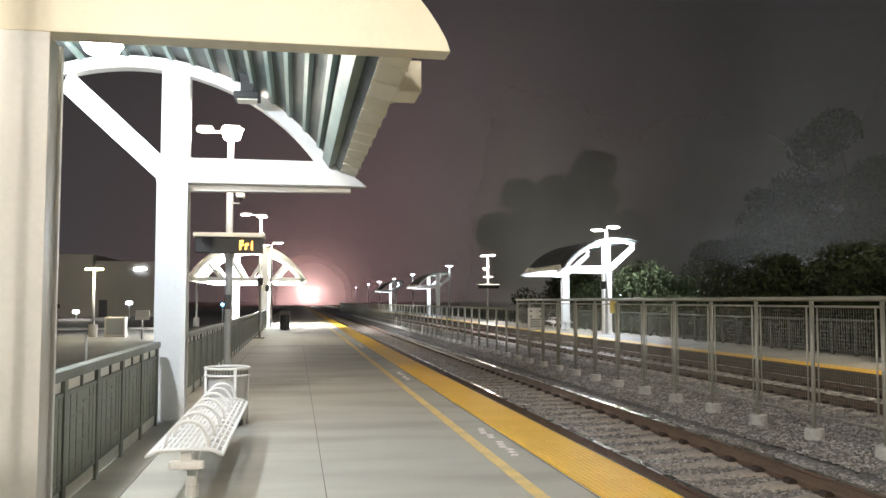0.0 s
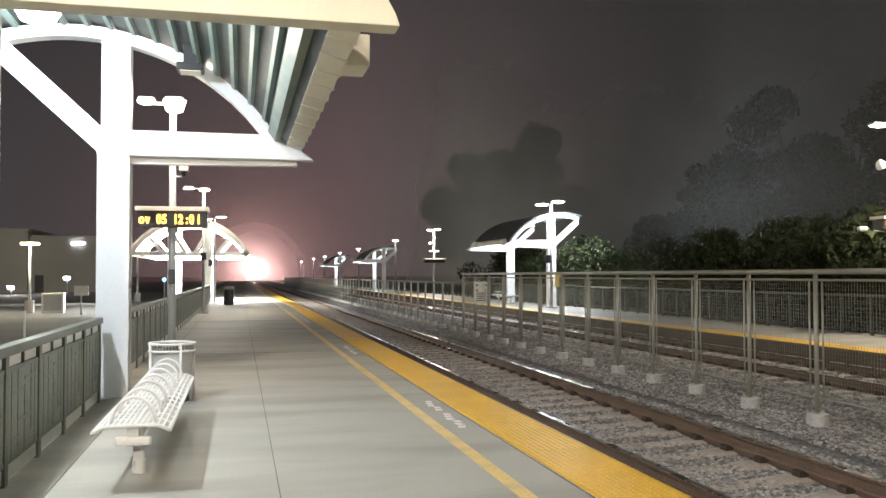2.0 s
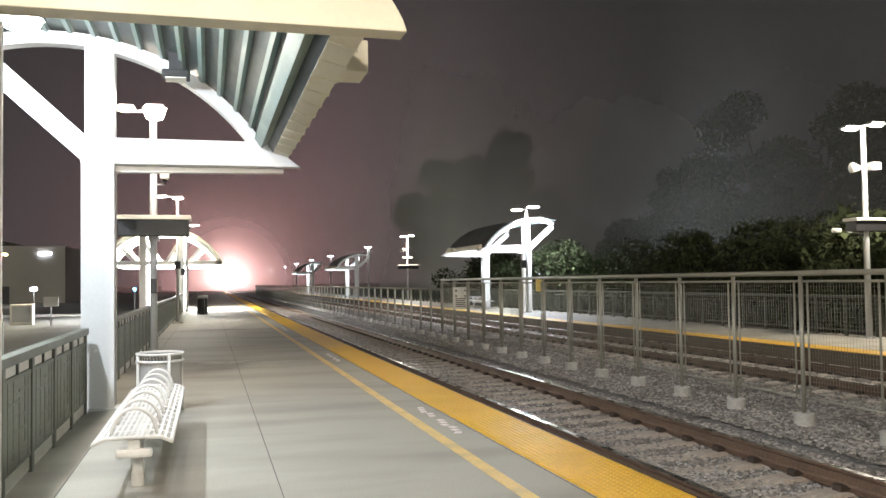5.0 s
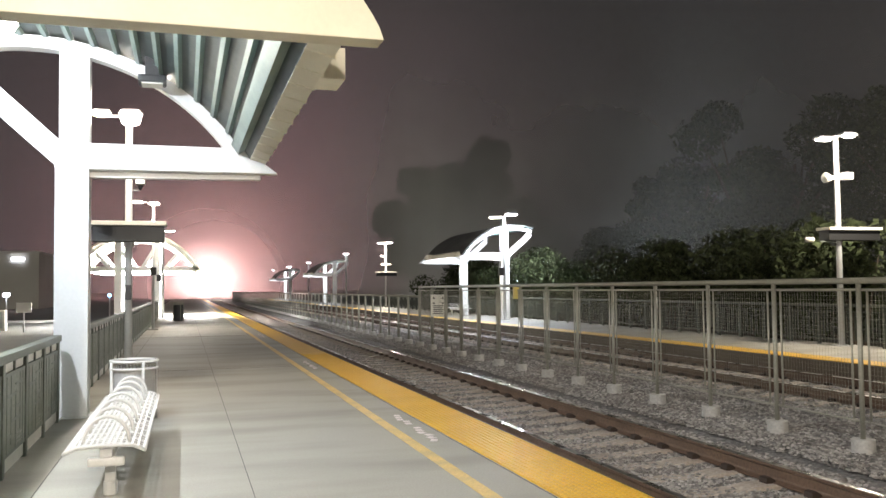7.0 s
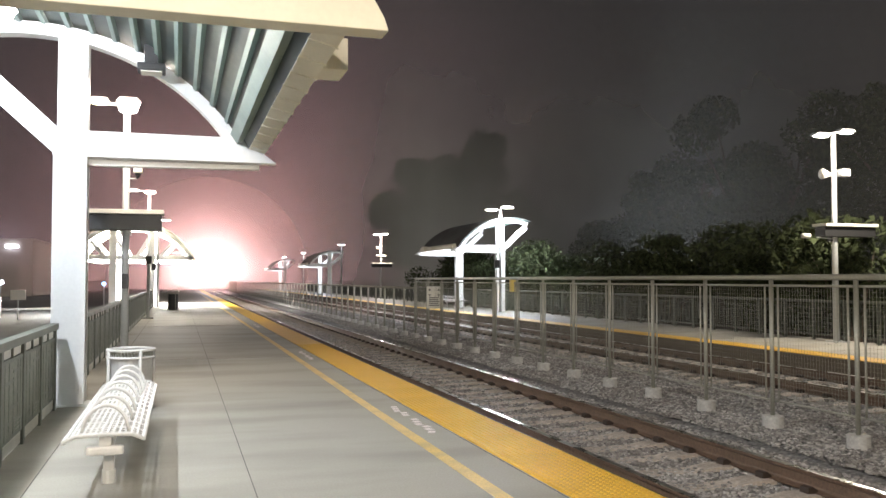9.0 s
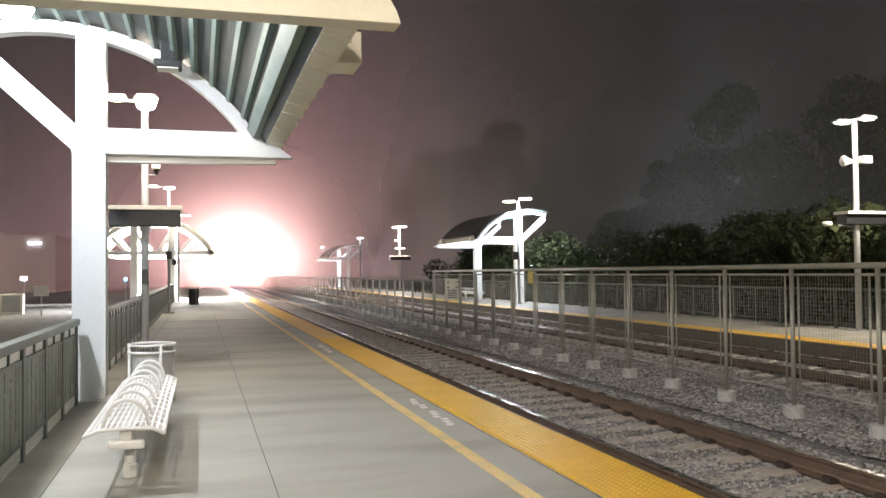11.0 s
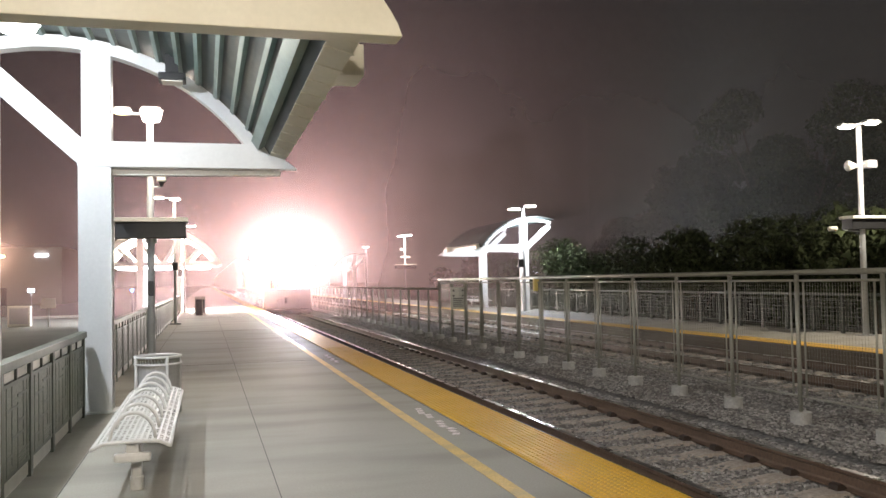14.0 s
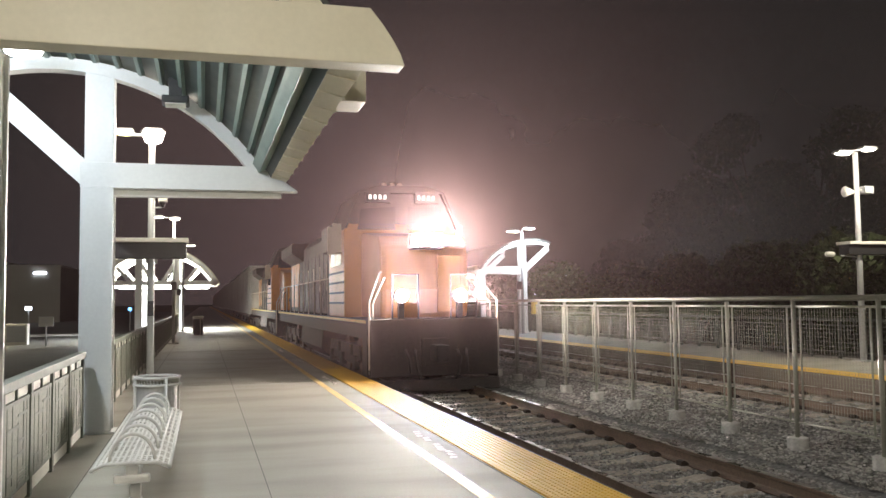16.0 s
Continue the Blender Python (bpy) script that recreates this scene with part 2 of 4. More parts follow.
def piece(name, me, parent, x=0, y=0, z=0, rz=0):
    ob = new(name, me)
    ob.parent = parent
    ob.matrix_basis = pose(x, y, z, 0, 0, rz)
    return ob


def thing(name, label, category, x=0, y=0, z=0, group="", kind="", rz=0):
    ob = new(name)
    ob.empty_display_size = 0.2
    ob.matrix_basis = pose(x, y, z, 0, 0, rz)
    return tagged(ob, label, category, group, kind)


def B():
    return bmesh.new()


def raw(name, verts, faces, material):
    me = bpy.data.meshes.new(name)
    me.from_pydata(verts, [], faces)
    me.materials.append(material)
    return me

# ---- setting ----
RAIL_TOP = -0.20
ground = part("ground", box(B(), -900, 900, -300, 1500, -1.2, -0.62), EARTH)
tagged(ground, "dark bare earth reaching the horizon", "ground", kind="structure")
bed = B()
prism(bed, ((-0.64, -0.62), (-0.64, -0.41), (2.3, -0.41), (2.7, -0.335), (4.4, -0.335), (5.6, -0.41), (8.14, -0.41), (8.14, -0.62)), "y", -40, 700)
bed = part("track_bed", bed, BALLAST)
tagged(bed, "grey crushed stone track bed under two tracks", "ballast", kind="structure")

platform_near = thing("platform_near", "grey concrete station platform with a yellow warning edge", "platform", kind="structure")
slab = B()
box(slab, -5.95, -1.30, -40, 420, -0.6, 0)
part("platform_slab", slab, CONCRETE, platform_near)
edge = B()
box(edge, -1.272, -0.64, -40, 420, -0.6, -0.012)
part("edge_slab", edge, KERB_CONCRETE, platform_near)
part("edge_joint", box(B(), -1.30, -1.272, -40, 420, -0.6, -0.010), RUBBER, platform_near)
part("edge_fender", box(B(), -0.66, -0.615, -40, 420, -0.15, -0.008), RUBBER, platform_near)
me = finish("tactile_tile", box(B(), 0.004, 0.604, 0.003, 0.917, -0.012, 0.006), TACTILE, 0.003)
for i in range(140):
    piece("tactile_tile", me, platform_near, -1.264, -6 + i * 0.92)
part("tactile_tile_row", box(B(), -1.260, -0.66, 123, 420, -0.012, 0.006), TACTILE, platform_near)
dv, df = [], []
for i in range(11):
    for j in range(290):
        cx, cy, k = -1.232 + i * 0.054, 4.2 + j * 0.054, len(dv)
        for r, z in ((0.013, 0.006), (0.008, 0.0115)):
            dv += [(cx + r * math.cos(a * math.pi / 3), cy + r * math.sin(a * math.pi / 3), z) for a in range(6)]
        df += [(k + a, k + (a + 1) % 6, k + 6 + (a + 1) % 6, k + 6 + a) for a in range(6)] + [tuple(k + 6 + a for a in range(6))]
domes = new("tactile_domes", raw("tactile_domes", dv, df, TACTILE))
domes.parent = platform_near
tagged(domes, kind="stuff")
part("guide_stripe", box(B(), -1.775, -1.66, -40, 420, -0.01, 0.004), STRIPE, platform_near)
# saw-cut joints: one long, and one across every six metres
part("long_joint", box(B(), -3.343, -3.337, -40, 420, -0.02, 0.0025), JOINT, platform_near)
part("long_joint", box(B(), -4.905, -4.897, -40, 420, -0.02, 0.0025), JOINT, platform_near)
me = finish("cross_joint", box(B(), -5.4, -1.31, -0.0025, 0.0025, -0.02, 0.0025), JOINT)
for i in range(10):
    piece("cross_joint", me, platform_near, 0, -7.1 + i * 12)
# worn stencilled words beside the edge, as bars
me = finish("stencil_bar", box(B(), -0.035, 0.035, -0.05, 0.05, 0, 0.004), STENCIL)
for y0 in (8.15, 16.2, 27.5):
    for i in range(12):
        if i not in (6,):
            piece("stencil_bar", me, platform_near, -1.46 + 0.02 * (i % 3 - 1), y0 + i * 0.155, 0, (i * 37) % 40 - 20)

platform_far = thing("platform_opposite", "pale concrete platform across the tracks with a yellow edge", "platform", kind="structure")
part("platform_slab", box(B(), 8.78, 11.75, -40, 420, -0.62, 0), CONCRETE, platform_far)
part("edge_slab", box(B(), 8.15, 8.78, -40, 420, -0.62, -0.008), EDGE_WALL, platform_far)
me = finish("tactile_tile", box(B(), 0, 0.63, 0.003, 1.997, -0.012, 0.006), TACTILE, 0.003)
for i in range(70):
    piece("tactile_tile", me, platform_far, 8.155, -6 + i * 2)

car_park = thing("car_park", "pale asphalt car park beside the platform", "car park", kind="structure")
part("asphalt", box(B(), -140, -6.4, -40, 240, -0.7, -0.52), ASPHALT, car_park)
part("kerb", box(B(), -6.4, -6.15, -40, 240, -0.7, -0.38), KERB_CONCRETE, car_park)
part("kerb", box(B(), -60, -12, 62.0, 62.3, -0.6, -0.36), KERB_CONCRETE, car_park)
part("planting_bed", box(B(), -6.15, -5.95, -40, 240, -0.7, -0.5), EARTH, car_park)


# ---- railway tracks ----
def rail_mesh(y0, y1):
    half = ((0.075, -0.17), (0.075, -0.160), (0.02, -0.140), (0.009, -0.125), (0.009, -0.045), (0.034, -0.032), (0.036, -0.006))
    bm = B()
    prism(bm, tuple(half) + tuple((-u, v) for u, v in half[::-1]), "y", y0, y1)
    return bm


def track(x, label):
    t = thing("railway_track", label, "railway track", x, 0, RAIL_TOP, kind="structure")
    for s in (-0.76, 0.76):
        r = part("rail", rail_mesh(-40, 700), RAIL_STEEL, t)
        r.location.x = s
        h = part("rail_head", box(B(), -0.032, 0.032, -40, 700, -0.0065, 0), RAIL_HEAD, r, "worn shiny running surface")
    bm = B()
    prism(bm, ((-1.3, -0.30), (-1.3, -0.185), (-0.95, -0.165), (-0.5, -0.165), (-0.3, -0.195), (0.3, -0.195), (0.5, -0.165), (0.95, -0.165), (1.3, -0.185), (1.3, -0.30)), "y", -0.125, 0.125)
    tie = finish("tie", bm, TIE, 0.012)
    bm = B()
    for s in (-1, 1):
        prism(bm, ((s * 0.04, -0.165), (s * 0.15, -0.165), (s * 0.145, -0.115), (s * 0.10, -0.105), (s * 0.055, -0.135)), "y", -0.055, 0.055)
    clip = finish("rail_clip", bm, CLIP)
    for i in range(130):
        piece("tie", tie, t, 0, 0.2 + i * 0.61, 0)
        if i < 75:
            for s in (-0.76, 0.76):
                piece("rail_clip", clip, t, s, 0.2 + i * 0.61, 0)
    bm = B()
    for i in range(130, 420):
        box(bm, -1.3, 1.3, 0.08 + i * 0.61, 0.32 + i * 0.61, -0.3, -0.17)
    tagged(part("far_ties", bm, TIE, t), kind="stuff")
    return t


track(0.76, "rusty steel rails on concrete ties in ballast")
track(6.78, "rusty steel rails on concrete ties beside the opposite platform")


def stones(name, n, x0, x1, y0, y1, z, size, seed):
    rng = np.random.default_rng(seed)
    base = np.array([(1, 0, -.4), (-.5, .87, -.4), (-.5, -.87, -.4), (.55, .6, .45), (-.7, .1, .55), (.3, -.75, .5)], float)
    tri = np.array([(0, 1, 3), (1, 4, 3), (1, 2, 4), (2, 5, 4), (2, 0, 5), (0, 3, 5), (3, 4, 5)])
    u = rng.random((n, 3))
    c = np.stack([x0 + (x1 - x0) * u[:, 0], y0 + (y1 - y0) * u[:, 1] ** 1.7, z + 0.02 * u[:, 2]], 1)
    c[:, 2] += np.where((c[:, 0] > 2.4) & (c[:, 0] < 4.9), 0.072, 0)
    s = size * (0.5 + rng.random((n, 1, 1)))
    v = base[None] * s * (0.6 + 0.8 * rng.random((n, 6, 3)))
    a = rng.random(n) * 6.28
    ca, sa = np.cos(a)[:, None], np.sin(a)[:, None]
    v = np.stack([v[..., 0] * ca - v[..., 1] * sa, v[..., 0] * sa + v[..., 1] * ca, v[..., 2] * 0.8], 2) + c[:, None]
    f = (tri[None] + 6 * np.arange(n)[:, None, None]).reshape(-1, 3)
    ob = new(name, raw(name, v.reshape(-1, 3).tolist(), f.tolist(), STONE))
    return tagged(ob, "loose grey crushed stone between the rails", "ballast", kind="stuff")


stones("ballast_stones", 85000, -0.6, 5.2, 4.0, 45.0, -0.412, 0.022, 3)
stones("ballast_stones", 9000, 5.2, 8.1, 8.0, 60.0, -0.40, 0.04, 4)


# ---- fence between the tracks ----
FX, PITCH, FY, TALL = 3.2, 1.40, 7.62, 13


def track_fence():
    f = thing("track_fence", "galvanized steel fence with wire mesh between the tracks", "fence", FX, 0, 0)
    post = finish("post", tube(B(), ((0, 0, -0.2), (0, 0, 1.51)), 0.028, 10), GALV, 0, True)
    low_post = finish("post", tube(B(), ((0, 0, -0.2), (0, 0, 1.23)), 0.036, 8), GALV, 0, True)
    bm = B()
    tube(bm, ((0, 0, -0.42), (0, 0, -0.185)), 0.125, 18)
    foot = finish("footing", bm, FOOTING, 0.012)
    stile = finish("stile", tube(B(), ((0, 0, 0.0), (0, 0, 1.42)), 0.0125, 6), GALV, 0, True)
    bm = B()
    for i in range(1, 25):
        box(bm, -0.0012, 0.0012, 0.09 + i * 0.0487, 0.0924 + i * 0.0487, 0.01, 1.42)
    for i in range(1, 29):
        box(bm, -0.001, 0.001, 0.09, PITCH - 0.09, 0.01 + i * 0.05, 0.012 + i * 0.05)
    mesh = finish("wire_panel", bm, GALV)
    up = finish("upper_rail", tube(B(), ((0, 0.04, 1.425), (0, PITCH - 0.04, 1.425)), 0.016, 6), GALV, 0, True)
    low = finish("lower_rail", tube(B(), ((0, 0.04, 0.0), (0, PITCH - 0.04, 0.0)), 0.014, 6), GALV, 0, True)
    for k in range(-5, 92):
        y = FY + k * PITCH
        tall = k <= TALL
        piece("post", post if tall else low_post, f, 0, y)
        if k < 70:
            piece("footing", foot, f, 0, y)
        if k < TALL:
            piece("upper_rail", up, f, 0, y)
            piece("lower_rail", low, f, 0, y)
            tagged(piece("wire_panel", mesh, f, 0, y), kind="stuff")
        if tall:
            piece("stile", stile, f, 0, y - 0.12)
            piece("stile", stile, f, 0, y + 0.12)
    part("top_rail", tube(B(), ((0, FY - 5 * PITCH, 1.525), (0, FY + TALL * PITCH + 0.04, 1.525)), 0.034, 10), GALV, f, "", 0, True)
    part("low_top_rail", tube(B(), ((0, FY + TALL * PITCH + 0.05, 1.23), (0, FY + 92 * PITCH, 1.23)), 0.032, 10), GALV, f, "", 0, True)
    return f


track_fence()

# warning sign and yellow box on the fence
s = thing("fence_sign", "white warning sign with black arrows on the track fence", "sign", FX, 23.81, 0, rz=-14)
part("face", box(B(), -0.21, 0.23, -0.065, -0.050, 0.66, 1.30), SIGN_WHITE, s, "", 0.006)
for x in (-0.12, 0.14):
    for z, d in ((1.18, 1), (1.07, -1)):
        part("arrow", prism(B(), ((x - 0.04, z), (x + 0.04, z), (x, z + 0.06 * d)), "y", -0.072, -0.0655), SIGN_BLACK, s)
for i in range(5):
    part("text_bar", box(B(), -0.14, 0.16 - 0.03 * (i % 2), -0.070, -0.0655, 0.74 + 0.055 * i, 0.765 + 0.055 * i), SIGN_BLACK, s)
s = thing("call_box", "small pale yellow box on a fence post", "box", FX, 17.72, 0)
part("housing", box(B(), -0.075, 0.075, -0.13, -0.034, 1.23, 1.50), BOX_YELLOW, s, "", 0.012)
part("latch", box(B(), 0.03, 0.05, -0.138, -0.1305, 1.34, 1.39), BLACK_PAINT, s)


# ---- platform shelters ----
def arc_points(r, a0, a1, n, cx, cz):
    return [(cx + r * math.cos(math.radians(a0 + (a1 - a0) * i / n)), cz + r * math.sin(math.radians(a0 + (a1 - a0) * i / n))) for i in range(n + 1)]


def truss(parent, y, steel):
    """Column, tie beam, arch and brace in one plane; x is counted from the column's centre towards the track."""
    part("column", box(B(), -0.21, 0.125, y, y + 0.30, 0, 2.985), WHITE_STEEL, parent, "", 0.012)
    for v in (0.0, 0.272):
        part("column_flange", box(B(), -0.232, 0.147, y + v - 0.004, y + v + 0.032, 0.02, 2.98), WHITE_STEEL, parent, "", 0.004)
    part("base_plate", box(B(), -0.27, 0.19, y - 0.06, y + 0.36, 0, 0.02), WHITE_STEEL, parent)
    part("king_post", box(B(), -0.195, 0.145, y + 0.02, y + 0.28, 3.29, 4.50), WHITE_STEEL, parent, "", 0.01)
    end = ((2.40, 2.985), (2.375, 3.06), (2.33, 3.14), (2.27, 3.23), (2.19, 3.33), (-0.24, 3.33)) if steel is CREAM_LIT_STEEL else ((2.40, 2.985), (1.98, 3.30), (-0.24, 3.30))
    part("tie_beam", prism(B(), ((-0.24, 2.985),) + end, "y", y + 0.004, y + 0.19), steel, parent, "", 0.008)
    part("bottom_flange", prism(B(), ((-0.16, 2.90), (2.20, 2.93), (2.20, 2.984), (-0.16, 2.984)), "y", y + 0.20, y + 0.34), steel, parent) if steel is not CREAM_LIT_STEEL else None
    out = arc_points(2.95, 35, 108, 28, -0.51, 1.63)
    part("arch", prism(B(), out + arc_points(2.80, 35, 108, 28, -0.51, 1.63)[::-1], "y", y + 0.012, y + 0.21), steel, parent)
    part("brace", prism(B(), ((-0.2, 2.99), (-0.2, 3.34), (-1.30, 4.36), (-1.42, 4.12)), "y", y + 0.03, y + 0.20), steel, parent)


def shelter(x, y, mirror, label, ys, near_warm_lit):
    t = thing("platform_shelter", label, "shelter", x, y, 0, "platform shelters", rz=180 if mirror else 0)
    L = ys[-1]
    for i, v in enumerate(ys):
        # same paint on all trusses; the first gets its warm light as cream
        truss(t, v, CREAM_LIT_STEEL if near_warm_lit and i == 0 else WHITE_STEEL)
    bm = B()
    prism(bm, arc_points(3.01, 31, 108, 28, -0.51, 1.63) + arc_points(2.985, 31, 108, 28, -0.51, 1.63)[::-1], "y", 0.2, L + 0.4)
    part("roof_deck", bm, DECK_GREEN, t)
    part("roof_cover", prism(B(), arc_points(3.05, 30.5, 108.5, 28, -0.51, 1.63) + arc_points(3.014, 30.5, 108.5, 28, -0.51, 1.63)[::-1], "y", 0.2, L + 0.42), ROOF_DARK, t, "dark roof covering")
    for i in range(14):
        a = 34.0 + i * 5.3
        bm = B()
        p, q = arc_points(2.984, a - 0.75, a + 0.75, 1, -0.51, 1.63), arc_points(2.93, a - 0.5, a + 0.5, 1, -0.51, 1.63)
        prism(bm, p + q[::-1], "y", 0.2, L + 0.38)
        part("roof_rib", bm, RIB_GREEN, t)
    part("eave_purlin", prism(B(), ((1.90, 3.22), (1.96, 3.25), (1.88, 3.37), (1.82, 3.34)), "y", 0.2, L + 0.1), RIB_GREEN, t)
    part("gutter", prism(B(), ((2.05, 3.16), (2.25, 3.11), (2.29, 3.27), (2.12, 3.37)), "y", 0.65, L + 0.06), CREAM_LIT_STEEL, t, "cream gutter with crimped seams", 0.006)
    for i in range(11):
        v = 0.9 + i * (L - 1.2) / 10
        part("gutter_seam", prism(B(), ((2.043, 3.152), (2.258, 3.100), (2.298, 3.273), (2.115, 3.38)), "y", v, v + 0.025 + 0.02 * (i % 2)), CREAM_LIT_STEEL, t)
    part("drain_box", box(B(), 2.20, 2.45, 1.56, 1.95, 3.12, 3.37), CREAM_LIT_STEEL, t, "", 0.01)
    return t


near_shelter = shelter(-5.09, 4.94, False, "white arched steel canopy with green ribbed roof", (0.0, 6.13), True)
part("flood_light", box(B(), 0.72, 1.04, 5.65, 5.95, 3.98, 4.07), BLACK_PAINT, near_shelter, "unlit box floodlight", 0.02)
part("flood_light_lens", box(B(), 0.76, 1.0, 5.68, 5.92, 3.965, 3.979), SIGN_WHITE, near_shelter)
part("flood_light_bracket", box(B(), 0.80, 0.95, 5.72, 5.9, 4.07, 4.30), BLACK_PAINT, near_shelter)
for x, y, z in ((-0.71, 5.16, 4.32), (-1.26, 2.46, 4.27)):
    lens = tube(B(), [(x, y, z), (x, y, z + 0.02), (x, y, z + 0.07), (x, y, z + 0.09)], 0.17, 24, 0.23)
    part("lamp_lens", lens, LAMP_COOL, near_shelter, "glaring round canopy lamp", 0, True)
    part("lamp_stem", tube(B(), ((x, y, z + 0.09), (x, y, 4.62 if x > -1 else 4.5)), 0.05, 10), WHITE_STEEL, near_shelter)


# the mirrored shelter is built with its trusses behind one another as seen along the platform
opp = shelter(10.42, 37.2 + 6.43, True, "brightly lit white arched shelter on the opposite platform", (0.0, 6.13), False)
opp.scale = (1, 1, 0.94)
for y in (84.5, 122.0):
    copy_thing(opp, pose(10.42, y + 6.4, 0, 0, 0, 180))


def lens_shelter(y):
    t = thing("platform_shelter", "white lens-shaped arched shelter with lattice bracing", "shelter", -6.38, y, 0, "platform shelters")
    t.scale = (0.96, 1, 1)
    for v in (0.0, 6.0):
        part("arch", prism(B(), arc_points(3.95, 29, 151, 30, 0, 0.78) + arc_points(3.70, 29, 151, 30, 0, 0.78)[::-1], "y", v, v + 0.22), WHITE_STEEL, t)
        part("tie_beam", box(B(), -3.45, 3.45, v, v + 0.22, 2.62, 2.86), WHITE_STEEL, t, "", 0.01)
        for s in (-1, 1):
            part("column", box(B(), s * 1.05 - 0.2, s * 1.05 + 0.2, v - 0.02, v + 0.28, 0, 4.55), WHITE_STEEL, t, "", 0.012)
            part("brace", prism(B(), ((s * 0.2, 2.86), (s * 0.42, 2.86), (s * 1.0, 3.75), (s * 0.85, 3.9)), "y", v + 0.03, v + 0.19), WHITE_STEEL, t)
            part("brace", prism(B(), ((s * 1.5, 2.86), (s * 1.7, 2.86), (s * 2.35, 3.55), (s * 2.2, 3.7)), "y", v + 0.03, v + 0.19), WHITE_STEEL, t)
    part("roof_deck", prism(B(), arc_points(4.02, 28, 152, 30, 0, 0.78) + arc_points(3.96, 28, 152, 30, 0, 0.78)[::-1], "y", -0.3, 6.6), CREAM_LIT_STEEL, t)
    part("light_panel", box(B(), -2.4, 1.2, 0.5, 5.6, 2.50, 2.60), LAMP_COOL, t, "glowing ceiling light panel")
    part("light_panel", box(B(), 1.5, 2.9, 2.5, 5.6, 2.50, 2.58), LAMP_COOL, t, "glowing ceiling light panel")
    return t


lens_shelter(50.5)


# ---- lamp posts with signs ----
def lamp_head(t, x, y, z, w, material):
    bm = B()
    prism(bm, ((x - w, z), (x - w * 0.7, z + 0.07), (x + w * 0.7, z + 0.07), (x + w, z)), "y", y - 0.11, y + 0.11)
    part("lamp_housing", bm, POLE_GREY, t, "", 0.015)
    bm = B()
    bmesh.ops.create_uvsphere(bm, u_segments=14, v_segments=7, radius=1.0)
    bmesh.ops.scale(bm, vec=(w * 0.92, 0.10, 0.045), verts=bm.verts)
    bmesh.ops.translate(bm, vec=(x, y, z), verts=bm.verts)
    part("lamp_lens", bm, material, t, "glaring lamp lens", 0, True)


def horn(t, x, y, z, s):
    bm = B()
    tube(bm, ((x, y, z), (x + s * 0.16, y - 0.02, z), (x + s * 0.28, y - 0.03, z)), 0.04, 12, 0.13)
    part("loudspeaker_horn", bm, SIGN_WHITE, t, "pale horn loudspeaker", 0, True)
    part("speaker_bracket", tube(B(), ((x, y, z), (x - s * 0.12, y, z)), 0.018, 8), POLE_GREY, t)


def sign_board(t, x0, x1, z0, z1):
    part("sign_cap", box(B(), x0 - 0.03, x1 + 0.03, -0.24, 0.24, z1, z1 + 0.07), SIGN_WHITE, t, "pale sloping sign cap", 0.008)
    part("sign_housing", box(B(), x0, x1, -0.17, 0.17, z0, z1), BLACK_PAINT, t, "black message sign housing", 0.01)


def message(t, x0, x1, z0, height, text, start, speed):
    """Amber characters that run from right to left over the sign, and stay inside the housing before and after."""
    out = []
    cur = bpy.data.curves.new("glyph", "FONT")
    cur.size, cur.extrude, cur.align_x, cur.offset = height * 1.36, 0.002, "CENTER", 0.006
    step = 0.0875
    for i, ch in enumerate(text):
        if ch == " ":
            continue
        cur.body = ch
        tmp = bpy.data.objects.new("glyph", cur)
        me = bpy.data.meshes.new_from_object(tmp)
        bpy.data.objects.remove(tmp)
        me.transform(Matrix.Diagonal((0.74, 1, 1, 1)))
        me.materials.append(LED_AMBER)
        ob = new("led_character", me)
        ob.parent = t
        out.append((ob, i * step, x0, x1, z0, start, speed))
    return out


SCROLL = []
TEXT = "Fri Nov 05 12:01 AM"
# nearer post with two lamp heads, cameras and the message sign
p = thing("lamp_post", "grey steel lamp post with cameras and a black message sign", "lamp post", -4.71, 14.8, 0, "lamp posts")
part("pole", tube(B(), ((0, 0, 0), (0, 0, 4.32)), 0.062, 14, 0.055), POLE_GREY, p, "", 0, True)
part("base_plate", box(B(), -0.17, 0.17, -0.17, 0.17, 0, 0.025), POLE_GREY, p)
part("lamp_arm", tube(B(), ((-0.45, 0, 4.36), (0.05, 0, 4.36)), 0.025, 8), POLE_GREY, p)
lamp_head(p, 0.02, 0, 4.40, 0.19, LAMP_WARM)
part("lamp_globe", tube(B(), [(0.02, 0, 4.24), (0.02, 0, 4.26), (0.02, 0, 4.32), (0.02, 0, 4.40), (0.02, 0, 4.42)], 0.12, 20, 0.19), LAMP_WARM, p, "glaring white lamp", 0, True)
lamp_head(p, -0.42, 0, 4.38, 0.16, LAMP_YELLOW)
for s in (-1, 1):
    part("small_camera", tube(B(), ((s * 0.07, -0.05, 3.49), (s * 0.13, -0.12, 3.49)), 0.035, 10), SIGN_WHITE, p, "", 0, True)
part("camera_arm", tube(B(), ((0, 0, 3.15), (0.16, 0, 3.15), (0.2, 0, 3.28)), 0.014, 8), POLE_GREY, p)
part("camera_box", box(B(), 0.11, 0.25, -0.16, 0.06, 3.24, 3.34), SIGN_WHITE, p, "", 0.01)
part("camera_dome", tube(B(), ((0.18, -0.05, 3.23), (0.18, -0.05, 3.15)), 0.05, 12, 0.02), BLACK_PAINT, p, "", 0, True)
sign_board(p, -0.54, 0.56, 2.30, 2.56)
part("sign_clamp", box(B(), -0.09, 0.09, 0.0, 0.12, 2.22, 2.30), POLE_GREY, p)
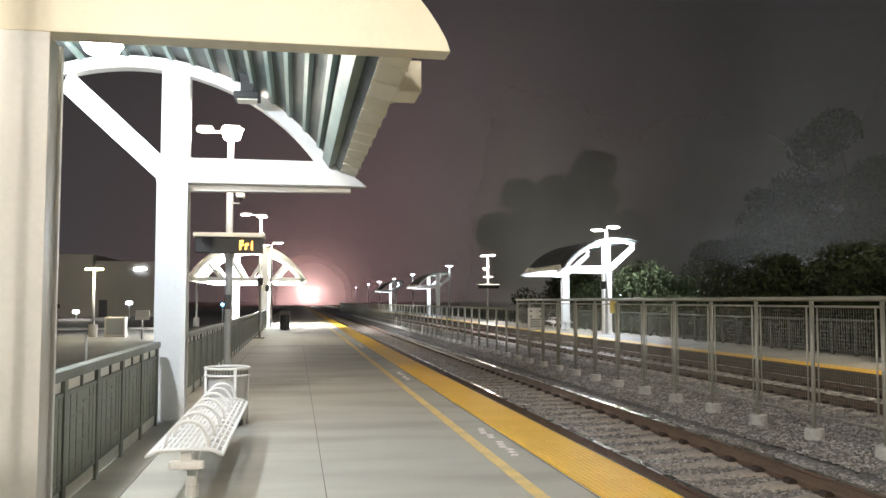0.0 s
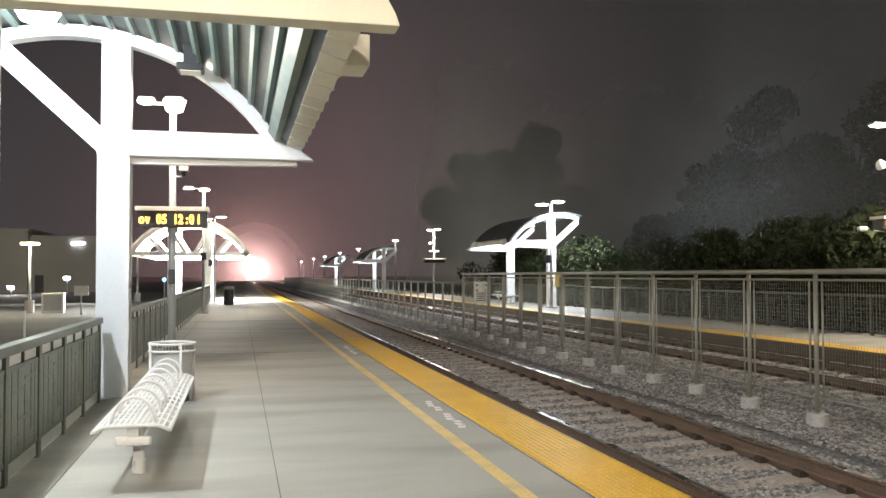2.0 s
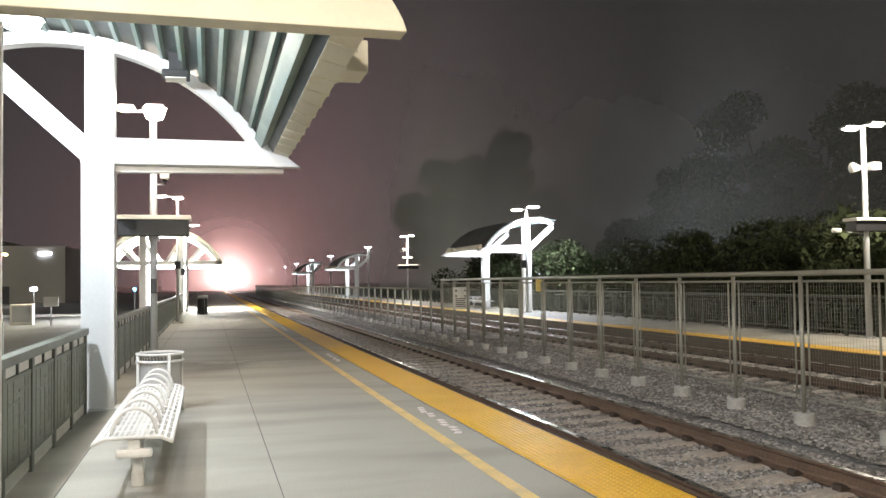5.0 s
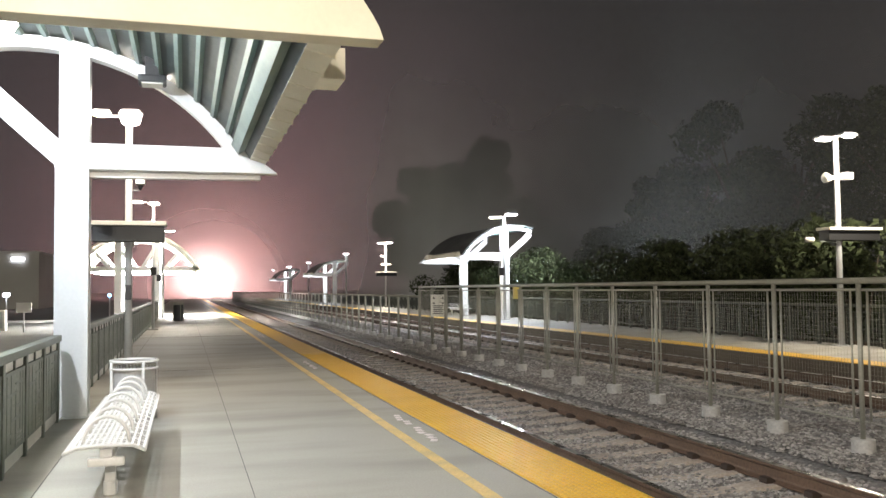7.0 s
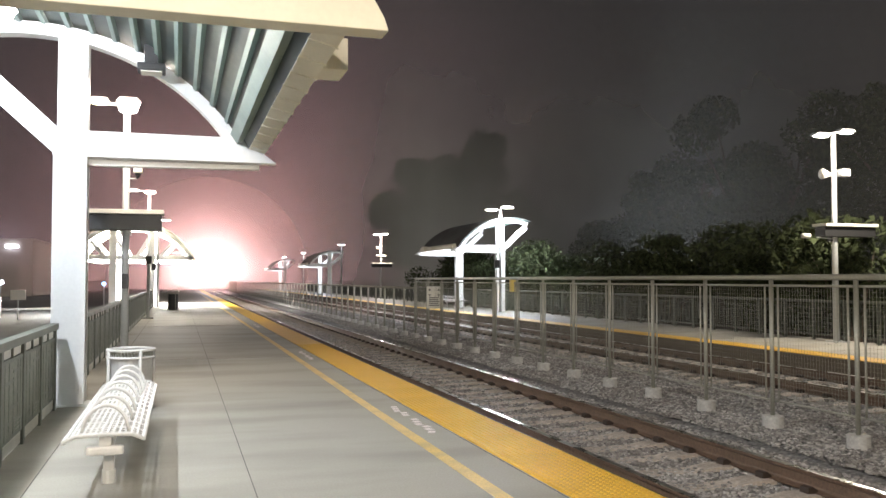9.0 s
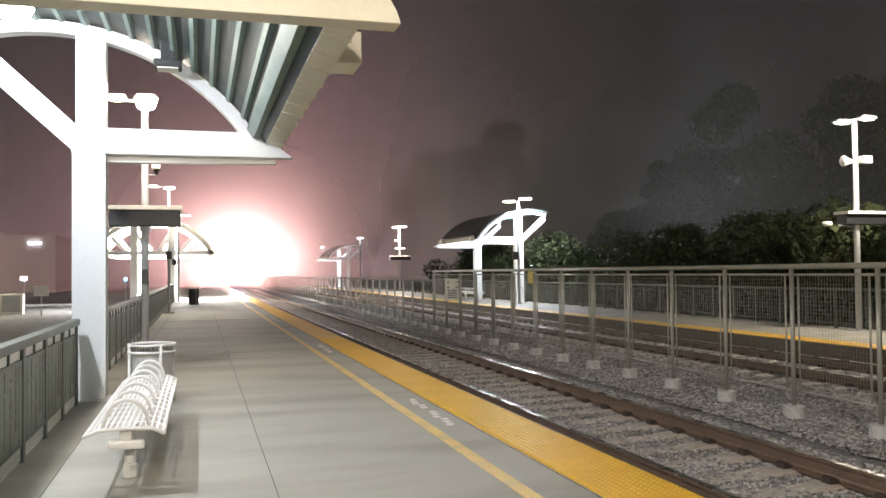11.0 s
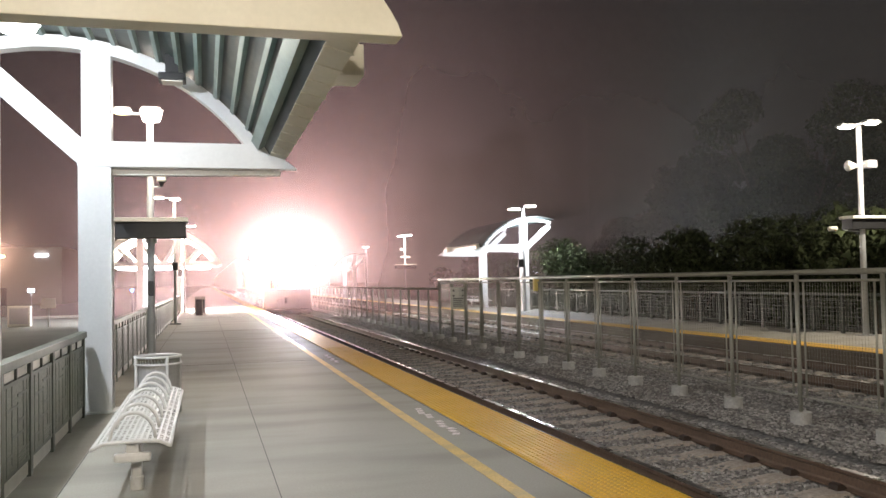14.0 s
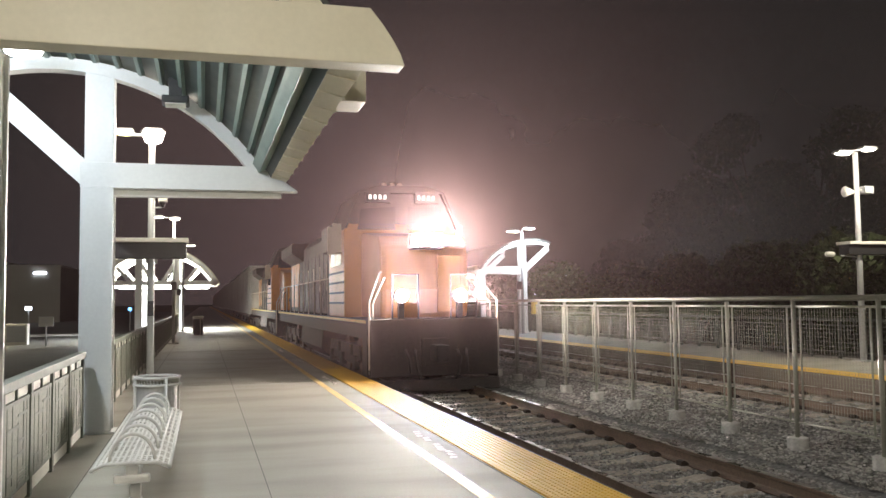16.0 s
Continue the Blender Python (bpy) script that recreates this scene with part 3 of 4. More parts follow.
part("junction_box", box(B(), -0.05, 0.05, -0.10, -0.055, 1.36, 1.60), BLACK_PAINT, p, "", 0.008)
SCROLL += message(p, -0.50, 0.52, 2.355, 0.155, TEXT, 0.27, 0.555)

# second post farther along
p2 = thing("lamp_post", "slender grey lamp post with two small heads", "lamp post", -5.0, 34.7, 0, "lamp posts")
part("pole", tube(B(), ((0, 0, 0), (0, 0, 4.85)), 0.055, 12, 0.045), POLE_GREY, p2, "", 0, True)
part("base_plate", box(B(), -0.2, 0.2, -0.2, 0.2, 0, 0.06), KERB_CONCRETE, p2)
lamp_head(p2, 0.03, 0, 4.86, 0.22, LAMP_WARM)
lamp_head(p2, -0.58, 0, 4.92, 0.22, LAMP_WARM)
part("lamp_arm", tube(B(), ((-0.58, 0, 4.93), (0.1, 0, 4.9)), 0.02, 8), POLE_GREY, p2)
part("wall_box", box(B(), -0.1, 0.12, -0.2, -0.06, 2.1, 2.4), BLACK_PAINT, p2, "", 0.01)

# post on the opposite platform
m = thing("lamp_post", "grey lamp post with twin heads, horns and a message sign", "lamp post", 11.16, 16.8, 0, "lamp posts")
part("pole", tube(B(), ((0, 0, 0), (0, 0, 4.98)), 0.075, 14, 0.06), POLE_GREY, m, "", 0, True)
part("base_plate", box(B(), -0.17, 0.17, -0.17, 0.17, 0, 0.03), POLE_GREY, m)
lamp_head(m, -0.36, 0, 4.94, 0.24, LAMP_WARM)
lamp_head(m, 0.36, 0, 5.06, 0.24, LAMP_WARM)
part("lamp_arm", tube(B(), ((-0.3, 0, 4.97), (0.3, 0, 5.08)), 0.025, 8), POLE_GREY, m)
horn(m, -0.08, 0, 4.02, -1)
part("speaker_box", box(B(), 0.14, 0.40, -0.12, 0.10, 3.98, 4.16), POLE_GREY, m, "", 0.015)
part("speaker_bracket", tube(B(), ((0, 0, 4.08), (0.16, 0, 4.08)), 0.02, 8), POLE_GREY, m)
sign_board(m, -0.42, 1.06, 2.52, 2.76)
part("sign_clamp", box(B(), -0.1, 0.1, 0.0, 0.12, 2.40, 2.52), BLACK_PAINT, m)
part("camera_arm", tube(B(), ((0, 0, 2.46), (-0.55, -0.03, 2.5)), 0.015, 8), POLE_GREY, m)
part("camera", tube(B(), ((-0.98, -0.06, 2.53), (-0.78, -0.05, 2.53)), 0.06, 12), SIGN_WHITE, m, "", 0, True)
SCROLL += message(m, -0.38, 1.02, 2.565, 0.15, TEXT, 0.27, 0.60)

# far posts on the opposite platform
f1 = thing("lamp_post", "far lamp post with a lit message sign", "lamp post", 11.15, 65.0, 0, "lamp posts")
part("pole", tube(B(), ((0, 0, 0), (0, 0, 4.95)), 0.08, 10, 0.07), POLE_GREY, f1, "", 0, True)
lamp_head(f1, -0.3, 0, 5.0, 0.3, LAMP_COOL)
lamp_head(f1, 0.3, 0, 5.05, 0.3, LAMP_COOL)
horn(f1, -0.1, 0, 3.95, -1)
part("camera", box(B(), -0.35, 0.4, -0.1, 0.1, 3.3, 3.42), SIGN_WHITE, f1)
sign_board(f1, -0.75, 0.85, 2.45, 2.72)
f2 = thing("lamp_post", "far slender lamp post", "lamp post", 11.07, 81.5, 0, "lamp posts")
part("pole", tube(B(), ((0, 0, 0), (0, 0, 4.8)), 0.07, 10, 0.09), POLE_GREY, f2, "", 0, True)
lamp_head(f2, 0, 0, 4.85, 0.36, LAMP_COOL)
for x, y in ((11.1, 108), (11.1, 129), (11.1, 152), (11.1, 176), (11.2, 215)):
    copy_thing(f2, pose(x, y, 0))
f3 = thing("lamp_post", "grey lamp post with twin heads beside the lit shelter", "lamp post", 10.1, 36.4, 0, "lamp posts")
part("pole", tube(B(), ((0, 0, 0), (0, 0, 4.72)), 0.075, 12, 0.06), POLE_GREY, f3, "", 0, True)
part("base_plate", box(B(), -0.17, 0.17, -0.17, 0.17, 0, 0.03), POLE_GREY, f3)
lamp_head(f3, -0.42, 0, 4.66, 0.32, LAMP_WARM)
lamp_head(f3, 0.36, 0, 4.80, 0.32, LAMP_WARM)
part("wall_box", box(B(), -0.32, -0.08, -0.18, -0.05, 2.02, 2.38), BLACK_PAINT, f3, "", 0.01)
copy_thing(f3, pose(-5.0, 49.6, 0))
# two unseen posts for the added lamps behind and beside the camera
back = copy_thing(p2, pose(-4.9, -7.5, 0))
tagged(back, "grey lamp post added out of view as fill light", "lamp post")
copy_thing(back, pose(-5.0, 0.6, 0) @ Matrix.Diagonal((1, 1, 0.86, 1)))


# ---- platform railings ----
def railing(x, y0, n, pitch, label, side, first, last, sheeted=True):
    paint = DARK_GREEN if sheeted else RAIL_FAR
    r = thing("platform_railing", label, "railing", x, y0, 0)
    post = finish("post", box(B(), -0.03, 0.03, -0.045, 0.045, 0, 0.95), paint, 0.004)
    bm = B()
    box(bm, 0.010 * side, 0.0185 * side, 0.06, pitch - 0.06, 0.16, 0.80)
    panel = finish("panel_sheet", bm, SHEET_GREEN)
    h = pitch - 0.12
    bars = []
    for u0, u1, z0, z1 in ((0.10, 0.12, 0.16, 0.80), (0.30, 0.33, 0.22, 0.80), (0.52, 0.55, 0.16, 0.66), (0.74, 0.77, 0.30, 0.80), (0.88, 0.9, 0.16, 0.80)):
        bars.append(("panel_bar", -0.022, 0.022, 0.06 + u0 * h, 0.06 + u1 * h, z0, z1))
    for u0, u1, z in ((0.10, 0.55, 0.62), (0.30, 0.77, 0.40), (0.52, 0.9, 0.70), (0.10, 0.33, 0.28), (0.52, 0.77, 0.50)):
        bars.append(("panel_bar", -0.0225, 0.0225, 0.06 + u0 * h, 0.06 + u1 * h, z, z + 0.022))
    for z in (0.14, 0.80):
        bars.append(("panel_frame", -0.02, 0.02, 0.03, pitch - 0.03, z, z + 0.03))
    bars.append(("top_baluster", -0.02, 0.02, pitch / 2 - 0.014, pitch / 2 + 0.014, 0.83, 0.93))
    single = [(q[0], finish(q[0], box(B(), *q[1:]), paint)) for q in bars]
    bm = B()
    for q in bars:
        box(bm, *q[1:])
    pattern = finish("panel_pattern", bm, paint)
    bm = B()
    for i in range(9):
        for j in range(3):
            u = 0.06 + h * (0.58 + 0.045 * i)
            box(bm, side * 0.0186, side * 0.0205, u, u + 0.022, 0.19 + 0.035 * j, 0.205 + 0.035 * j)
    holes = finish("perforated_plate", bm, GALV)
    # pale plates added in the openings, standing in for lit ground seen through
    high_gap = finish("lit_opening_plate", box(B(), -0.006, 0.006, 0.075, pitch / 2 - 0.035, 0.838, 0.918), SIGN_WHITE)
    low_gap = finish("lit_gap_plate", box(B(), -0.008, 0.008, 0.05, pitch - 0.05, 0.02, 0.125), SIGN_WHITE)
    for i in range(n):
        piece("post", post, r, 0, i * pitch)
        if sheeted:
            piece("panel_sheet", panel, r, 0, i * pitch)
            piece("lit_gap_plate", low_gap, r, 0, i * pitch)
            for v in (0.0, pitch / 2 - 0.035):
                piece("lit_opening_plate", high_gap, r, 0, i * pitch + v)
        if first <= i < last:
            for q, me in single:
                piece(q, me, r, 0, i * pitch)
        else:
            tagged(piece("panel_pattern", pattern, r, 0, i * pitch), kind="stuff")
        if i < 14 and sheeted:
            tagged(piece("perforated_plate", holes, r, 0, i * pitch), kind="stuff")
    piece("post", post, r, 0, n * pitch)
    part("top_rail", box(B(), -0.05, 0.05, -0.05, n * pitch + 0.05, 0.925, 1.0), paint, r, "", 0.008)
    return r


railing(-5.25, 6.62 - 10 * 1.045, 14, 1.045, "dark green steel railing with geometric panels", 1, 0, 14)
railing(-5.25, 11.5, 36, 1.045, "dark green steel railing along the platform", 1, 0, 12)
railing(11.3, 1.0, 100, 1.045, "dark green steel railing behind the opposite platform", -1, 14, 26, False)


# ---- bench and bin ----
def bench(x, y, label):
    b = thing("metal_bench", label, "bench", x, y, 0, "benches")
    W, L, Z = 0.26, 3.2, 0.432

    def rise(u):
        a = abs(u) / W
        return Z + 0.012 * (1 - a * a) - 0.03 * max(0.0, a - 0.72) / 0.28

    bm = B()
    for i in range(14):
        u = -W + 0.008 + i * (2 * W - 0.016) / 13
        z = rise(u)
        box(bm, u - 0.0068, u + 0.0068, 0, L, z - 0.006, z + 0.002)
    for j in range(40):
        wide = 0.055 if j % 3 == 0 else 0.02
        v = j * (L - 0.062) / 39
        for i in range(14):
            u0, u1 = -W + i * 2 * W / 14, -W + (i + 1) * 2 * W / 14
            z0, z1 = rise(u0), rise(u1)
            p = [bm.verts.new(q) for q in ((u0, v, z0), (u1, v, z1), (u1, v + wide, z1), (u0, v + wide, z0), (u0, v, z0 - 0.005), (u1, v, z1 - 0.005), (u1, v + wide, z1 - 0.005), (u0, v + wide, z0 - 0.005))]
            for f in ((0, 1, 2, 3), (7, 6, 5, 4), (0, 4, 5, 1), (2, 6, 7, 3)):
                bm.faces.new([p[k] for k in f])
    part("seat", bm, BENCH_WHITE, b, "slotted white metal seat")
    for v in (0.0, L):
        part("seat_rim", tube(B(), [(u, v, rise(u) - 0.004) for u in np.linspace(-W, W, 15)], 0.013, 8), BENCH_WHITE, b, "", 0, True)
    for u in (-W, W):
        part("seat_rim", tube(B(), ((u, 0, rise(u) - 0.004), (u, L, rise(u) - 0.004)), 0.013, 8), BENCH_WHITE, b, "", 0, True)
    for j in range(7):
        v = 0.14 + j * (L - 0.34) / 6
        part("arm_loop", tube(B(), [(0.152 * math.cos(a), v + 0.03 * math.sin(a), Z + 0.185 * math.sin(a)) for a in np.linspace(0, math.pi, 19)], 0.0135, 8), BENCH_WHITE, b, "curved armrest loop", 0, True)
    part("beam", box(B(), -0.045, 0.045, 0.2, L - 0.3, 0.31, 0.385), BENCH_WHITE, b, "", 0.008)
    for v in (0.50, L - 0.55):
        part("leg", box(B(), -0.038, 0.038, v - 0.038, v + 0.038, 0.01, 0.32), BENCH_WHITE, b, "", 0.006)
        part("foot_plate", tube(B(), ((0, v, 0), (0, v, 0.10)), 0.05, 14), BENCH_WHITE, b, "", 0.004)
        part("cross_bracket", box(B(), -0.125, 0.125, v - 0.42 if v < 1 else v - 0.04, v - 0.36 if v < 1 else v + 0.04, 0.28, 0.345), BENCH_WHITE, b, "", 0.02)
        part("seat_clip", box(B(), -0.04, 0.04, v - 0.41 if v < 1 else v - 0.03, v - 0.37 if v < 1 else v + 0.03, 0.345, 0.41), BENCH_WHITE, b)
    return b


bn = bench(-4.355, 6.36, "white perforated metal bench with curved armrest loops")
copy_thing(bn, pose(10.0, 41.5, 0))


def waste_bin(x, y, k, label, dark):
    b = thing("waste_bin", label, "waste bin", x, y, 0, "waste bins")
    rim = GALV if dark else BENCH_WHITE
    shell = BLACK_PAINT if dark else BIN_GREY
    part("body", tube(B(), ((0, 0, 0.08), (0, 0, 0.60 * k)), 0.235, 28), shell, b, "", 0, False)
    part("base", tube(B(), ((0, 0, 0), (0, 0, 0.08)), 0.20, 24), BLACK_PAINT, b)
    bm = B()
    for i in range(40):
        a = 2 * math.pi * i / 40
        tube(bm, ((0.242 * math.cos(a), 0.242 * math.sin(a), 0.60 * k), (0.242 * math.cos(a), 0.242 * math.sin(a), 0.67 * k)), 0.006, 5)
    part("top_grille", bm, GALV, b)
    for z in (0.60 * k, 0.685 * k):
        part("ring", tube(B(), [(0.262 * math.cos(a), 0.262 * math.sin(a), z) for a in np.linspace(0, 2 * math.pi, 33)], 0.016, 8), rim, b, "", 0, True)
    for i in range(4):
        a = math.radians(45 + 90 * i - 20)
        part("frame_bar", tube(B(), ((0.265 * math.cos(a), 0.265 * math.sin(a), 0), (0.265 * math.cos(a), 0.265 * math.sin(a), 0.69 * k)), 0.018, 8), rim, b, "", 0, True)
    part("opening", tube(B(), ((0, 0, 0.672 * k), (0, 0, 0.676 * k)), 0.225, 24), BLACK_PAINT, b)
    return b


waste_bin(-4.40, 10.72, 1.0, "round grey waste bin with a steel frame", False)
waste_bin(-4.14, 44.2, 1.35, "dark round waste bin on the platform", True)


# ---- train ----
def locomotive(label):
    t = thing("locomotive", label, "locomotive", group="locomotives")
    hw = 1.42
    # running gear
    part("underframe", box(B(), -hw + 0.05, hw - 0.05, 0.9, 21.8, 0.95, 1.28), LOCO_BLACK, t, "", 0.03)
    part("walkway", box(B(), -hw, hw, 0.35, 22.0, 1.28, 1.38), LOCO_DARK, t, "", 0.01)
    part("fuel_tank", prism(B(), ((-1.25, 0.95), (-1.3, 0.4), (-1.0, 0.12), (1.0, 0.12), (1.3, 0.4), (1.25, 0.95)), "y", 8.3, 13.8), LOCO_BLACK, t, "", 0.03)
    for y in (4.6, 17.4):
        tr = part("truck", box(B(), -1.12, 1.12, y - 2.4, y + 2.4, 0.32, 0.66), LOCO_BLACK, t, "", 0.03)
        for s in (-1, 1):
            part("side_frame", prism(B(), ((y - 2.5, 0.45), (y - 2.2, 0.75), (y + 2.2, 0.75), (y + 2.5, 0.45), (y + 1.6, 0.3), (y - 1.6, 0.3)), "x", s * 1.12, s * 1.24), LOCO_BLACK, tr)
            for k in (-1.85, 0, 1.85):
                part("wheel", tube(B(), ((s * 0.70, y + k, 0.32), (s * 0.83, y + k, 0.32)), 0.515, 28), RAIL_STEEL, tr)
                part("axle_box", box(B(), s * 1.18, s * 1.30, y + k - 0.17, y + k + 0.17, 0.2, 0.5), LOCO_BLACK, tr, "", 0.02)
                part("spring", tube(B(), ((s * 1.2, y + k + 0.5, 0.5), (s * 1.2, y + k + 0.5, 0.75)), 0.09, 10), LOCO_BLACK, tr)
    # front end
    part("pilot_plate", box(B(), -hw + 0.05, hw - 0.05, 0.30, 0.42, 0.20, 1.38), LOCO_BLACK, t, "", 0.02)
    part("snow_plow", prism(B(), ((-1.30, 0.16), (1.30, 0.16), (1.30, -0.08), (-1.30, -0.08)), "y", 0.0, 0.34), LOCO_BLACK, t, "", 0.03)
    part("coupler", box(B(), -0.14, 0.14, -0.35, 0.35, 0.52, 0.86), LOCO_BLACK, t, "", 0.05)
    part("coupler_pocket", box(B(), -0.32, 0.32, 0.2, 0.302, 0.42, 0.98), LOCO_BLACK, t, "", 0.02)
    for s in (-1, 1):
        part("air_hose", tube(B(), [(s * 0.45, 0.25, 0.75), (s * 0.48, 0.05, 0.6), (s * 0.42, 0.0, 0.3), (s * 0.36, 0.02, 0.15)], 0.025, 8), RUBBER, t, "", 0, True)
        part("air_hose", tube(B(), [(s * 0.65, 0.25, 0.75), (s * 0.61, 0.05, 0.55), (s * 0.6, 0.0, 0.3)], 0.025, 8), RUBBER, t, "", 0, True)
        for k in range(4):
            part("step", box(B(), s * 0.98, s * 1.40, 0.44, 0.9, -0.02 + k * 0.33, 0.02 + k * 0.33), GALV, t)
        part("step_panel", box(B(), s * 1.385, s * 1.41, 0.42, 1.0, -0.02, 1.28), LOCO_BLACK, t)
        part("front_handrail", tube(B(), [(s * 1.38, 0.34, 0.35), (s * 1.38, 0.34, 1.75), (s * 1.05, 0.9, 2.35), (s * 0.92, 1.25, 2.4)], 0.022, 8), HANDRAIL, t, "", 0, True)
        part("front_handrail", tube(B(), [(s * 1.28, 0.50, 0.75), (s * 1.28, 0.50, 1.7), (s * 0.92, 1.0, 2.25)], 0.02, 8), HANDRAIL, t, "", 0, True)
        part("end_handrail", tube(B(), [(s * 0.35, 0.32, 1.38), (s * 0.35, 0.32, 2.3), (s * 0.9, 0.32, 2.3), (s * 0.9, 0.32, 1.38)], 0.02, 8), LOCO_BLACK, t, "", 0, True)
        h = part("ditch_light", tube(B(), ((s * 0.64, 0.56, 1.86), (s * 0.64, 0.76, 1.86)), 0.15, 18), LOCO_BLACK, t)
        part("ditch_light_lens", tube(B(), ((s * 0.64, 0.542, 1.86), (s * 0.64, 0.558, 1.86)), 0.125, 18), DITCH_LAMP, h, "glaring white ditch light")
        # shelf added to block the lens's downward light from the platform
        part("ditch_light_blocker", box(B(), s * 0.64 - 0.15, s * 0.64 + 0.15, -0.14, 0.57, 1.705, 1.718), LOCO_BLACK, h)
        part("ditch_light_post", box(B(), s * 0.64 - 0.06, s * 0.64 + 0.06, 0.60, 0.74, 1.38, 1.72), LOCO_BLACK, t)
    # nose and cab
    nose = part("nose", prism(B(), ((1.15, 1.38), (1.0, 2.0), (1.15, 2.98), (1.35, 3.18), (3.55, 3.42), (3.55, 1.38)), "x", -0.98, 0.98), LOCO_ORANGE, t, "orange short nose", 0.10)
    part("nose_door", box(B(), 0.25, 0.78, 0.99, 1.06, 1.5, 2.75), LOCO_ORANGE, nose, "", 0.02)
    hl = part("headlight", box(B(), -0.36, 0.36, 0.92, 1.15, 2.86, 3.22), LOCO_DARK, t, "", 0.03)
    for s in (-1, 1):
        # added shelf under each lens, keeps its light off the platform
        part("headlight_blocker", box(B(), s * 0.17 - 0.15, s * 0.17 + 0.15, 0.20, 0.93, 2.885, 2.898), LOCO_BLACK, hl)
        part("headlight_lens", tube(B(), ((s * 0.17, 0.900, 3.04), (s * 0.17, 0.917, 3.04)), 0.125, 18), HEADLAMP, hl, "glaring white headlight")
    cab = part("cab", prism(B(), ((-1.40, 1.38), (-1.40, 3.45), (-1.02, 4.36), (-0.6, 4.50), (0.6, 4.50), (1.02, 4.36), (1.40, 3.45), (1.40, 1.38)), "y", 3.4, 6.0), LOCO_ORANGE, t, "orange cab", 0.04)
    part("cab_roof", prism(B(), ((-1.42, 3.50), (-1.04, 4.40), (-0.6, 4.54), (0.6, 4.54), (1.04, 4.40), (1.42, 3.50), (1.36, 3.50), (0.98, 4.36), (-0.98, 4.36), (-1.36, 3.50)), "y", 3.2, 6.1), LOCO_DARK, cab)
    part("cab_brow", prism(B(), ((-1.30, 3.62), (-1.0, 4.36), (1.0, 4.36), (1.30, 3.62)), "y", 3.36, 3.402), LOCO_DARK, cab, "dark cab front above the nose")
    for s in (-1, 1):
        part("windshield", prism(B(), ((s * 0.16, 3.48), (s * 1.08, 3.48), (s * 1.0, 3.98), (s * 0.16, 4.04)), "y", 3.33, 3.37), GLASS_DARK, cab)
        nb = part("number_board", box(B(), s * 0.60 - 0.29, s * 0.60 + 0.29, 3.18, 3.36, 4.13, 4.37), BLACK_PAINT, cab, "lit number board", 0.01)
        for i in range(4):
            part("number_bar", box(B(), s * 0.60 - 0.23 + i * 0.122, s * 0.60 - 0.23 + i * 0.122 + 0.055, 3.172, 3.181, 4.205, 4.305), BOARD_LIT, nb)
        part("side_window", box(B(), s * 1.395, s * 1.415, 3.8, 4.6, 2.65, 3.3), GLASS_DARK, cab)
        part("side_window", box(B(), s * 1.395, s * 1.415, 4.75, 5.5, 2.65, 3.3), GLASS_DARK, cab)
        part("wind_deflector", box(B(), s * 1.42, s * 1.64, 3.66, 3.69, 2.95, 3.65), HANDRAIL, cab)
        part("mirror", box(B(), s * 1.42, s * 1.62, 4.66, 4.69, 2.95, 3.65), HANDRAIL, cab)
        for z in (1.70, 1.95, 2.20, 2.45):
            part("cab_stripe", box(B(), s * 1.401, s * 1.407, 3.42, 5.98, z, z + 0.05), LOCO_DARK, cab)
        part("sill_stripe", box(B(), s * 1.421, s * 1.426, 0.5, 21.8, 1.30, 1.36), LOCO_YELLOW, t)
        part("handrail", tube(B(), [(s * 1.38, 6.2, 2.38), (s * 1.38, 21.6, 2.38)], 0.02, 8), HANDRAIL, t, "", 0, True)
        for i in range(11):
            part("handrail_post", tube(B(), [(s * 1.38, 6.3 + i * 1.5, 1.38), (s * 1.38, 6.3 + i * 1.5, 2.4)], 0.02, 6), HANDRAIL, t, "", 0, True)
    for i in range(3):
        part("air_horn", tube(B(), ((-0.3 + 0.2 * i, 4.3, 4.64), (-0.3 + 0.2 * i, 3.95, 4.64)), 0.03, 8, 0.08), HANDRAIL, cab, "", 0, True)
    # long hood
    hood = part("long_hood", prism(B(), ((-0.92, 1.38), (-0.92, 3.75), (-0.70, 4.02), (0.70, 4.02), (0.92, 3.75), (0.92, 1.38)), "y", 6.05, 21.2), LOCO_DARK, t, "dark green long hood with orange panels", 0.04)
    part("hood_panel", prism(B(), ((-0.93, 1.9), (-0.93, 3.4), (0.93, 3.4), (0.93, 1.9)), "y", 7.2, 20.6), LOCO_DARK, hood)
    for s in (-1, 1):
        for i in range(13):
            part("hood_door", box(B(), s * 0.925, s * 0.962, 7.3 + i * 1.02, 8.2 + i * 1.02, 1.55, 3.3), LOCO_DARK if i < 10 else LOCO_ORANGE, hood, "", 0.012)
        for i in range(8):
            part("door_latch", box(B(), s * 0.962, s * 0.985, 7.9 + i * 1.6, 7.96 + i * 1.6, 2.1, 2.9), HANDRAIL, hood)
        part("radiator_wing", prism(B(), ((s * 0.9, 3.3), (s * 1.38, 3.62), (s * 1.38, 3.98), (s * 0.7, 4.02)), "y", 16.2, 20.8), LOCO_DARK, hood)
        part("equipment_cabinet", box(B(), s * 0.95, s * 1.25, 6.05, 7.1, 1.38, 3.1), LOCO_DARK, t, "", 0.03)
    part("dynamic_brake_blister", box(B(), -1.18, 1.18, 6.6, 9.2, 3.2, 3.95), LOCO_DARK, hood, "", 0.06)
    part("exhaust_stack", box(B(), -0.35, 0.35, 10.2, 11.4, 4.02, 4.25), LOCO_BLACK, hood, "", 0.04)
    return t


